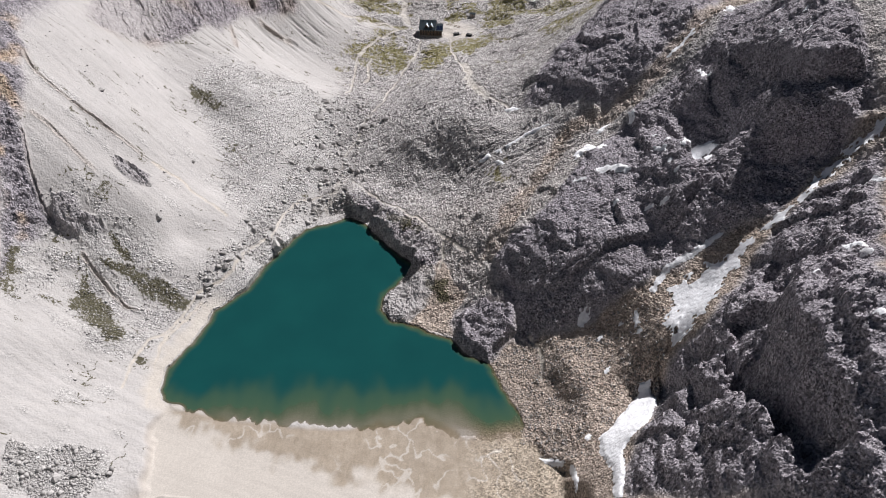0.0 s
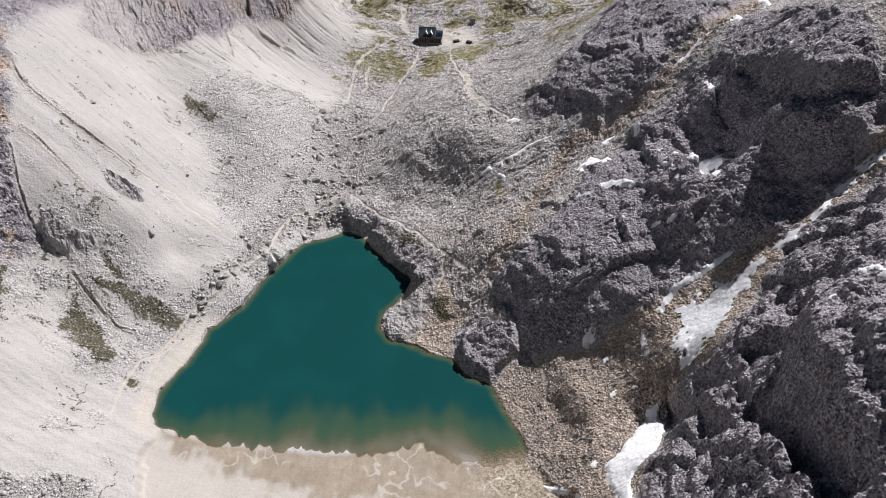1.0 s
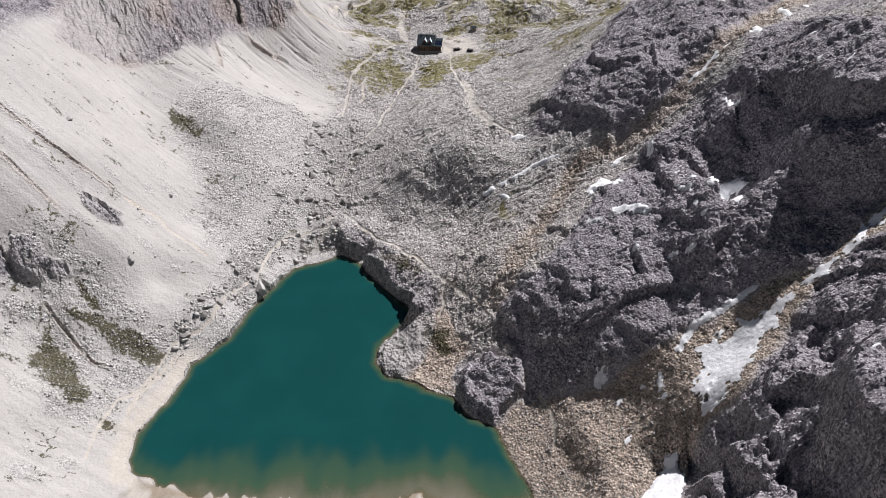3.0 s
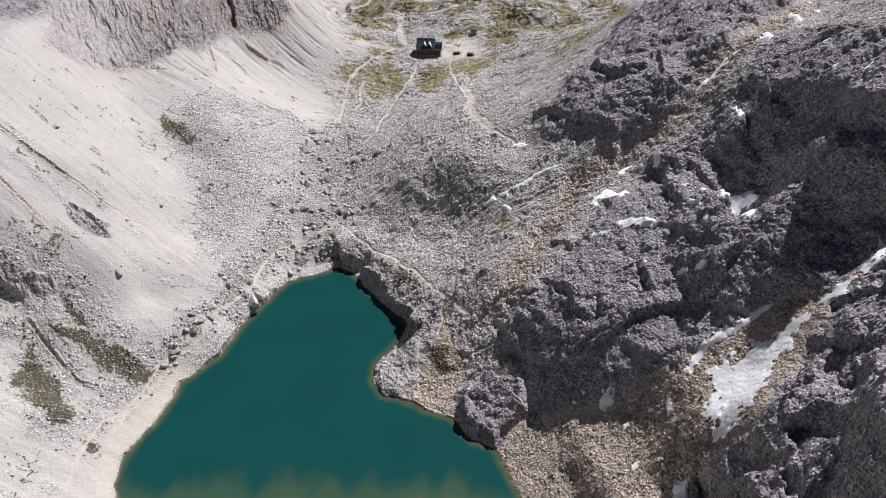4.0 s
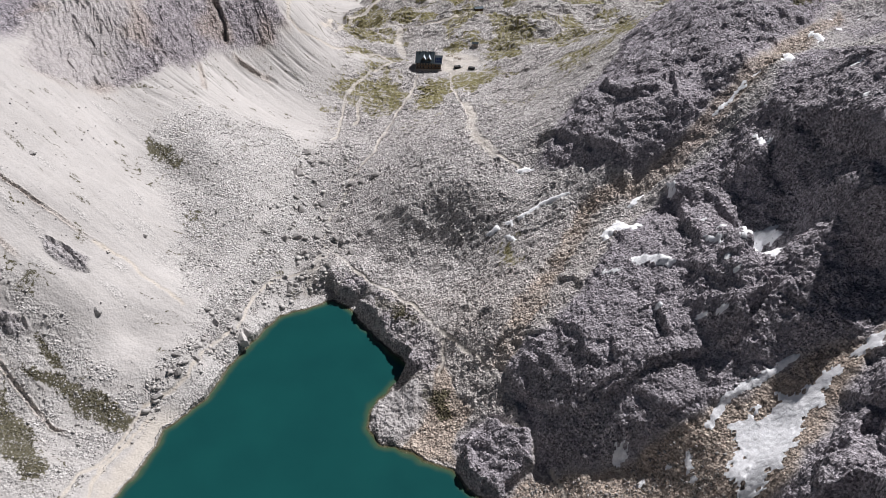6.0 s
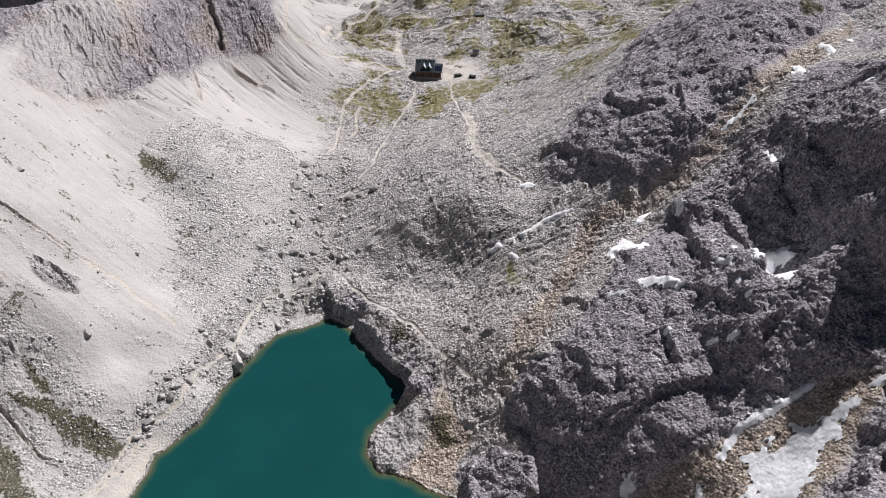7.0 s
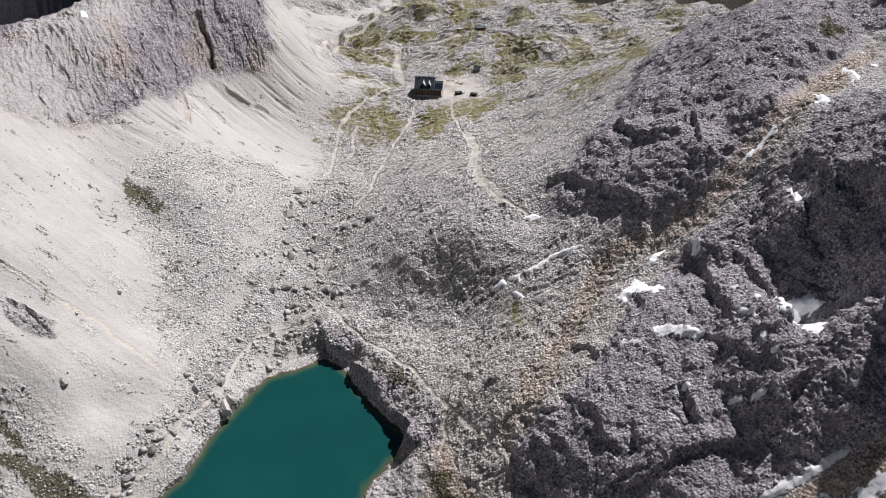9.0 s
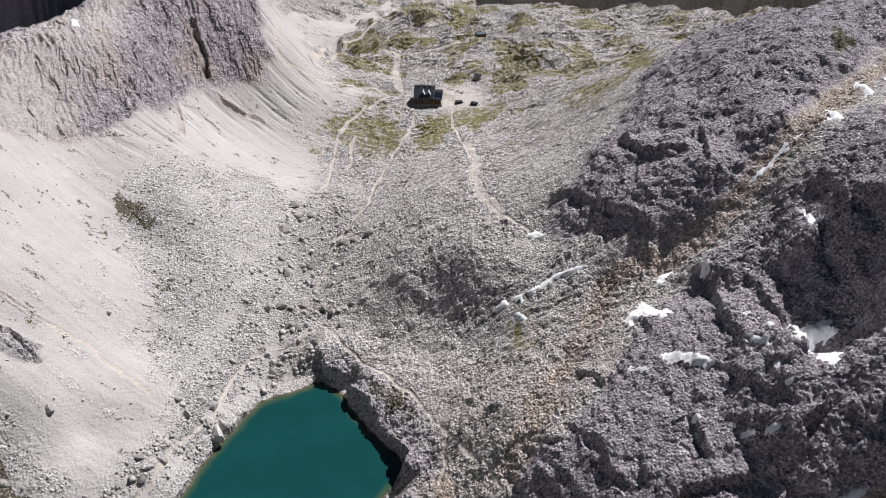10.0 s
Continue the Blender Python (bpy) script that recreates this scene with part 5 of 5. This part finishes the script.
def stones(name, label, placed, material, seed):
    """Many small stones as one mesh: each a rough block of twelve faces."""
    base = []
    for k in range(6):
        bm = bmesh.new()
        bmesh.ops.create_cube(bm, size=0.85)
        bmesh.ops.triangulate(bm, faces=bm.faces[:])
        r = random.Random(seed * 9 + k)
        for v in bm.verts:
            v.co *= r.uniform(0.65, 1.1)
            v.co.x += r.uniform(-0.12, 0.12)
            v.co.y += r.uniform(-0.12, 0.12)
        base.append((np.array([v.co[:] for v in bm.verts]), np.array([[v.index for v in f.verts] for f in bm.faces])))
        bm.free()
    r = np.random.RandomState(seed)
    vs, fs, n = [], [], 0
    for x, y, d in placed:
        v, f = base[r.randint(6)]
        a = r.uniform(0, 6.28)
        c, sn = math.cos(a), math.sin(a)
        w = v * (d * r.uniform(0.8, 1.4), d * r.uniform(0.7, 1.0), d * r.uniform(0.45, 0.75))
        vs.append(np.stack([w[:, 0] * c - w[:, 1] * sn + x, w[:, 0] * sn + w[:, 1] * c + y, w[:, 2] + height(x, y) + 0.15 * d], 1))
        fs.append(f + n)
        n += len(v)
    vs, fs = np.concatenate(vs), np.concatenate(fs)
    me = bpy.data.meshes.new(name)
    me.vertices.add(len(vs))
    me.vertices.foreach_set("co", vs.astype(np.float32).ravel())
    me.loops.add(fs.size)
    me.loops.foreach_set("vertex_index", fs.astype(np.int32).ravel())
    me.polygons.add(len(fs))
    me.polygons.foreach_set("loop_start", np.arange(0, fs.size, 3, dtype=np.int32))
    me.update(calc_edges=True)
    me.materials.append(material)
    return tagged(new(name, me), label, "rubble", kind="stuff")


def sown(poly, count, small, large, seed):
    r = np.random.RandomState(seed)
    q = np.array(poly, float)
    x, y = r.uniform(q[:, 0].min(), q[:, 0].max(), count * 4), r.uniform(q[:, 1].min(), q[:, 1].max(), count * 4)
    clump = gnoise(x / 8, y / 8, seed) + 0.6 * gnoise(x / 25, y / 25, seed + 1)
    ok = (inside(x, y, poly, 6) + 7 * gnoise(x / 11, y / 11, seed + 2) + 3 * gnoise(x / 4, y / 4, seed + 3) > 0) & (inside(x, y, LAKE, 6) < 0.5) & (clump > r.uniform(-1.1, 0.7, len(x))) & (line_dist(x, y, PATH_WEST_SHORE, 6)[0] > 0.9)
    x, y = x[ok][:count], y[ok][:count]
    d = np.minimum(small * r.uniform(1e-3, 1, len(x)) ** -0.36, large)
    return list(zip(x.tolist(), y.tolist(), d.tolist()))


stones("rubble", "loose pale limestone rubble below the scree slope", sown(BOULDERS_HEAD, 6000, 0.30, 2.4, 21) + sown(BOULDERS_FIELD, 7000, 0.26, 1.2, 22) + sown(SHORE_RUBBLE, 7000, 0.30, 2.4, 23) + sown(UPPER_SCREE, 900, 0.22, 1.0, 26) + sown(WEST_FOOT, 5000, 0.24, 1.3, 27), MAT_STONE, 5)
stones("rubble", "coarse pale rubble at the foot of the slope", sown(RUBBLE_SW, 4500, 0.28, 2.0, 24), MAT_STONE, 6)
stones("rubble", "brown and grey stones on the gravel fan", sown(FAN_BROWN, 4500, 0.24, 1.2, 25), MAT_GREY_STONE, 7)


# ---- the mountain hut and what stands round it ----
def simple(name, color, rough=0.7, metal=0.0, grain=3.0, spread=0.25):
    m = Nodes(name)
    a = m.noise(grain, 4, 0.6)
    lo, hi = tuple(c * (1 - spread) for c in color), tuple(min(c * (1 + spread), 1) for c in color)
    return m.done(m.ramp(a, (0.3, lo), (0.7, hi)), rough, m.bump(a, 0.3, 0.02), metal)


MAT_ROOF = simple("dark_sheet_roof", (0.062, 0.080, 0.092), 0.38, 0.6, 1.2)
MAT_METAL = simple("bright_sheet_metal", (0.55, 0.60, 0.64), 0.3, 0.8, 2.0, 0.1)
MAT_TIMBER = simple("dark_timber", (0.085, 0.055, 0.038), 0.8, 0.0, 2.5)
MAT_PLASTER = simple("white_plaster", (0.72, 0.70, 0.66), 0.9, 0.0, 0.7, 0.08)
MAT_WALLSTONE = simple("rubble_wall", (0.30, 0.28, 0.26), 0.95, 0.0, 1.5)
MAT_PANEL = simple("solar_cells", (0.012, 0.018, 0.04), 0.15, 0.0, 4.0, 0.1)
MAT_GLASS = simple("dark_window_glass", (0.02, 0.03, 0.035), 0.08, 0.0, 1.0, 0.1)
MAT_TARP = simple("black_tarpaulin", (0.018, 0.018, 0.02), 0.5, 0.0, 1.5)
MAT_SACK = simple("white_bulk_bag", (0.75, 0.74, 0.72), 0.85, 0.0, 3.0, 0.06)
MAT_BENCH = simple("weathered_timber", (0.16, 0.12, 0.09), 0.85, 0.0, 4.0)


def box(bm, x0, x1, y0, y1, z0, z1):
    v = [bm.verts.new(c) for c in ((x0, y0, z0), (x1, y0, z0), (x1, y1, z0), (x0, y1, z0), (x0, y0, z1), (x1, y0, z1), (x1, y1, z1), (x0, y1, z1))]
    for f in ((0, 3, 2, 1), (4, 5, 6, 7), (0, 1, 5, 4), (1, 2, 6, 5), (2, 3, 7, 6), (3, 0, 4, 7)):
        bm.faces.new([v[k] for k in f])


def boxed(name, dims, material, parent, label="", bevel=0.0):
    bm = bmesh.new()
    box(bm, *dims)
    if bevel:
        bmesh.ops.bevel(bm, geom=bm.edges[:], offset=bevel, segments=1, affect="EDGES")
    return part(name, bm, material, parent, label)


def extruded(name, profile, axis, a, b, material, parent, label=""):
    """A closed profile (two coordinates) drawn out along the axis from a to b."""
    bm = bmesh.new()
    rings = []
    for t in (a, b):
        rings.append([bm.verts.new((t, p, q) if axis == "x" else (p, t, q)) for p, q in profile])
    n = len(profile)
    bm.faces.new(rings[0])
    bm.faces.new(rings[1][::-1])
    for k in range(n):
        bm.faces.new((rings[0][k], rings[1][k], rings[1][(k + 1) % n], rings[0][(k + 1) % n]))
    bmesh.ops.recalc_face_normals(bm, faces=bm.faces[:])
    return part(name, bm, material, parent, label)


def mountain_hut(m):
    hut = tagged(new("mountain_hut"), "dark-roofed mountain hut with two gabled dormers and solar panels", "building")
    hut.matrix_world = m
    boxed("foundation", (-8.9, 8.9, -0.4, 12.8, -1.5, 1.0), MAT_WALLSTONE, hut, "rubble stone plinth")
    # front and left walls are coloured dark for the shade they stand in
    extruded("main_wall", [(0, 1.0), (12.4, 1.0), (12.4, 6.2), (7.2, 10.1), (0, 5.8)], "x", -8.4, 3.4, MAT_TIMBER, hut, "timber wall darkened for its shade")
    extruded("side_wall", [(0.4, 1.0), (11.6, 1.0), (11.6, 5.6), (6.8, 7.7), (0.4, 5.0)], "x", 3.4, 8.5, MAT_PLASTER, hut, "sunlit white plaster wall")
    boxed("front_cladding", (3.42, 8.3, 0.30, 0.395, 1.0, 4.9), MAT_TIMBER, hut, "timber cladding darkened for the shaded front")
    roof = extruded("main_roof", [(-0.9, 5.42), (7.2, 10.25), (13.2, 5.75), (13.2, 6.0), (7.2, 10.55), (-0.9, 5.7)], "x", -9.0, 3.7, MAT_ROOF, hut)
    low = extruded("lower_roof", [(-0.4, 4.75), (6.8, 7.85), (12.4, 5.3), (12.4, 5.5), (6.8, 8.1), (-0.4, 4.98)], "x", 3.72, 9.1, MAT_ROOF, hut)
    for x in (-3.4, 0.2):
        d = extruded("dormer", [(x - 1.25, 6.2), (x + 1.25, 6.2), (x + 1.25, 7.6), (x, 9.3), (x - 1.25, 7.6)], "y", 0.9, 6.0, MAT_TIMBER, hut, "dark timber dormer")
        # sunward slope in bright metal, the other dark: sun glare put into the colour
        for side in (-1, 1):
            extruded("dormer_roof", [(x, 9.36), (x + side * 1.6, 7.18), (x + side * 1.6, 7.34), (x, 9.55)], "y", 0.5, 6.3, MAT_METAL if side > 0 else MAT_ROOF, d, "sheet-metal roof slope, lightened for the sun on it" if side > 0 else "")
        boxed("window", (x - 0.6, x + 0.6, 0.84, 0.9, 6.6, 7.7), MAT_GLASS, d)
    for x in (-8.0, -5.6, -1.6, 1.6):
        c = boxed("chimney", (x - 0.4, x + 0.4, 6.8, 7.6, 9.6, 11.7), MAT_PLASTER, hut, "pale rendered chimney", 0.04)
        boxed("cap", (x - 0.52, x + 0.52, 6.68, 7.72, 11.71, 11.84), MAT_METAL, c, "bright metal chimney cap")
    for row in range(2):
        for k in range(4):
            x0, y0 = 4.1 + k * 1.15, 0.7 + row * 2.1
            z0, z1 = 4.98 + (y0 + 0.4) * 0.433 + 0.08, 4.98 + (y0 + 2.2) * 0.433 + 0.08
            extruded("solar_panel", [(y0, z0), (y0 + 1.8, z1), (y0 + 1.8, z1 + 0.07), (y0, z0 + 0.07)], "x", x0, x0 + 1.0, MAT_PANEL, low, "dark blue solar panel")
    for z in (1.7, 4.0):
        for k in range(6):
            x = -7.4 + k * 1.85
            if z < 2 and k == 3:
                continue
            w = boxed("window", (x - 0.45, x + 0.45, -0.06, -0.005, z, z + 1.15), MAT_GLASS, hut)
            boxed("sill", (x - 0.55, x + 0.55, -0.16, -0.005, z - 0.1, z - 0.01), MAT_BENCH, w)
            for side in (-1, 1):
                boxed("shutter", (x + side * 0.72 - 0.22, x + side * 0.72 + 0.22, -0.05, -0.005, z, z + 1.15), MAT_BENCH, w)
    for x in (4.8, 7.0):
        boxed("window", (x - 0.45, x + 0.45, 0.24, 0.295, 2.6, 3.7), MAT_GLASS, hut)
    for y in (3.0, 6.0, 9.0):
        boxed("window", (8.505, 8.56, y - 0.45, y + 0.45, 2.4, 3.6), MAT_GLASS, hut)
    door = boxed("door", (-2.35, -1.35, -0.07, -0.005, 1.0, 3.05), MAT_BENCH, hut, "plain plank entrance door")
    boxed("handle", (-1.55, -1.48, -0.12, -0.075, 1.95, 2.1), MAT_METAL, door)
    for k in range(3):
        boxed("step", (-3.0, -0.7, -1.3 + 0.3 * k, -0.41, -0.1 + 0.33 * k, 0.23 + 0.33 * k), MAT_WALLSTONE, hut)
    return hut


def small_shed(m, w, d, h, label, wall):
    shed = tagged(new("shed"), label, "shed")
    shed.matrix_world = m
    extruded("wall", [(-d / 2, -0.6), (d / 2, -0.6), (d / 2, h), (0, h * 1.35), (-d / 2, h)], "x", -w / 2, w / 2, wall, shed)
    for side in (-1, 1):
        extruded("roof", [(0, h * 1.35 + 0.02), (side * (d / 2 + 0.3), h - 0.12), (side * (d / 2 + 0.3), h), (0, h * 1.35 + 0.16)], "x", -w / 2 - 0.3, w / 2 + 0.3, MAT_ROOF, shed)
    boxed("door", (-0.45, 0.45, -d / 2 - 0.05, -d / 2 - 0.005, 0, 1.9), MAT_BENCH, shed)
    return shed


def picnic_bench(m):
    b = tagged(new("picnic_bench"), "weathered wooden picnic table with fixed benches on gravel", "table", "picnic benches")
    b.matrix_world = m
    boxed("tabletop", (-1.2, 1.2, -0.4, 0.4, 0.71, 0.76), MAT_BENCH, b)
    for y in (-0.75, 0.75):
        boxed("seat", (-1.2, 1.2, y - 0.14, y + 0.14, 0.41, 0.45), MAT_BENCH, b)
    for x in (-0.9, 0.9):
        boxed("trestle", (x - 0.05, x + 0.05, -0.85, 0.85, 0.32, 0.40), MAT_BENCH, b)
        for y in (-0.3, 0.3):
            boxed("leg", (x - 0.05, x + 0.05, y - 0.05, y + 0.05, -0.1, 0.705), MAT_BENCH, b)
    return b


def cargo_stack(m):
    c = tagged(new("cargo_stack"), "goods under a black tarpaulin beside white bulk bags", "cargo")
    c.matrix_world = m
    bm = bmesh.new()
    bmesh.ops.create_cube(bm, size=1)
    bmesh.ops.subdivide_edges(bm, edges=bm.edges[:], cuts=4, use_grid_fill=True)
    for v in bm.verts:
        v.co = Vector((v.co.x * 4.2, v.co.y * 2.4, (v.co.z + 0.4) * 1.7))
        v.co += Vector((0.25 * noise.noise(v.co * 0.9), 0.2 * noise.noise(v.co * 0.9 + Vector((7, 0, 0))), 0.35 * noise.noise(v.co * 0.7 + Vector((0, 9, 0)))))
    part("tarpaulin", bm, MAT_TARP, c)
    for k, (x, y) in enumerate(((2.8, -0.3), (3.6, 0.7), (-0.4, 1.9), (2.9, 1.0))):
        bm = bmesh.new()
        bmesh.ops.create_cube(bm, size=1)
        bmesh.ops.bevel(bm, geom=bm.edges[:], offset=0.18, segments=2, affect="EDGES")
        bmesh.ops.transform(bm, matrix=Matrix.Translation((x, y, 0.42)) @ Matrix.Diagonal((0.95, 0.95, 1.0, 1)), verts=bm.verts[:])
        part("bulk_bag", bm, MAT_SACK, c, "white woven bulk bag")
    return c


mountain_hut(pose(-10.3, 558.6, height(-10, 563) - 0.1, 0, 0, -5))
small_shed(pose(22.7, 594, height(22.7, 594), 0, 0, -15), 4.2, 3.2, 2.1, "small stone shed with a dark roof", MAT_WALLSTONE)
small_shed(pose(28.9, 690, height(28.9, 690), 0, 0, 10), 7.0, 4.0, 2.4, "low dark timber shed among the knolls", MAT_TIMBER)
cargo_stack(pose(9.4, 562.5, height(9.4, 562.5), 0, 0, 12))
cargo_stack(pose(19.0, 560.5, height(19, 560.5), 0, 0, -20))
first_bench = picnic_bench(pose(2.6, 579.5, height(2.6, 579.5), 0, 0, 20))
for x, y, a in ((5.2, 578.6, 22), (8.6, 576.2, 18), (11.2, 575.2, 25)):
    copy_thing(first_bench, pose(x, y, height(x, y), 0, 0, a))
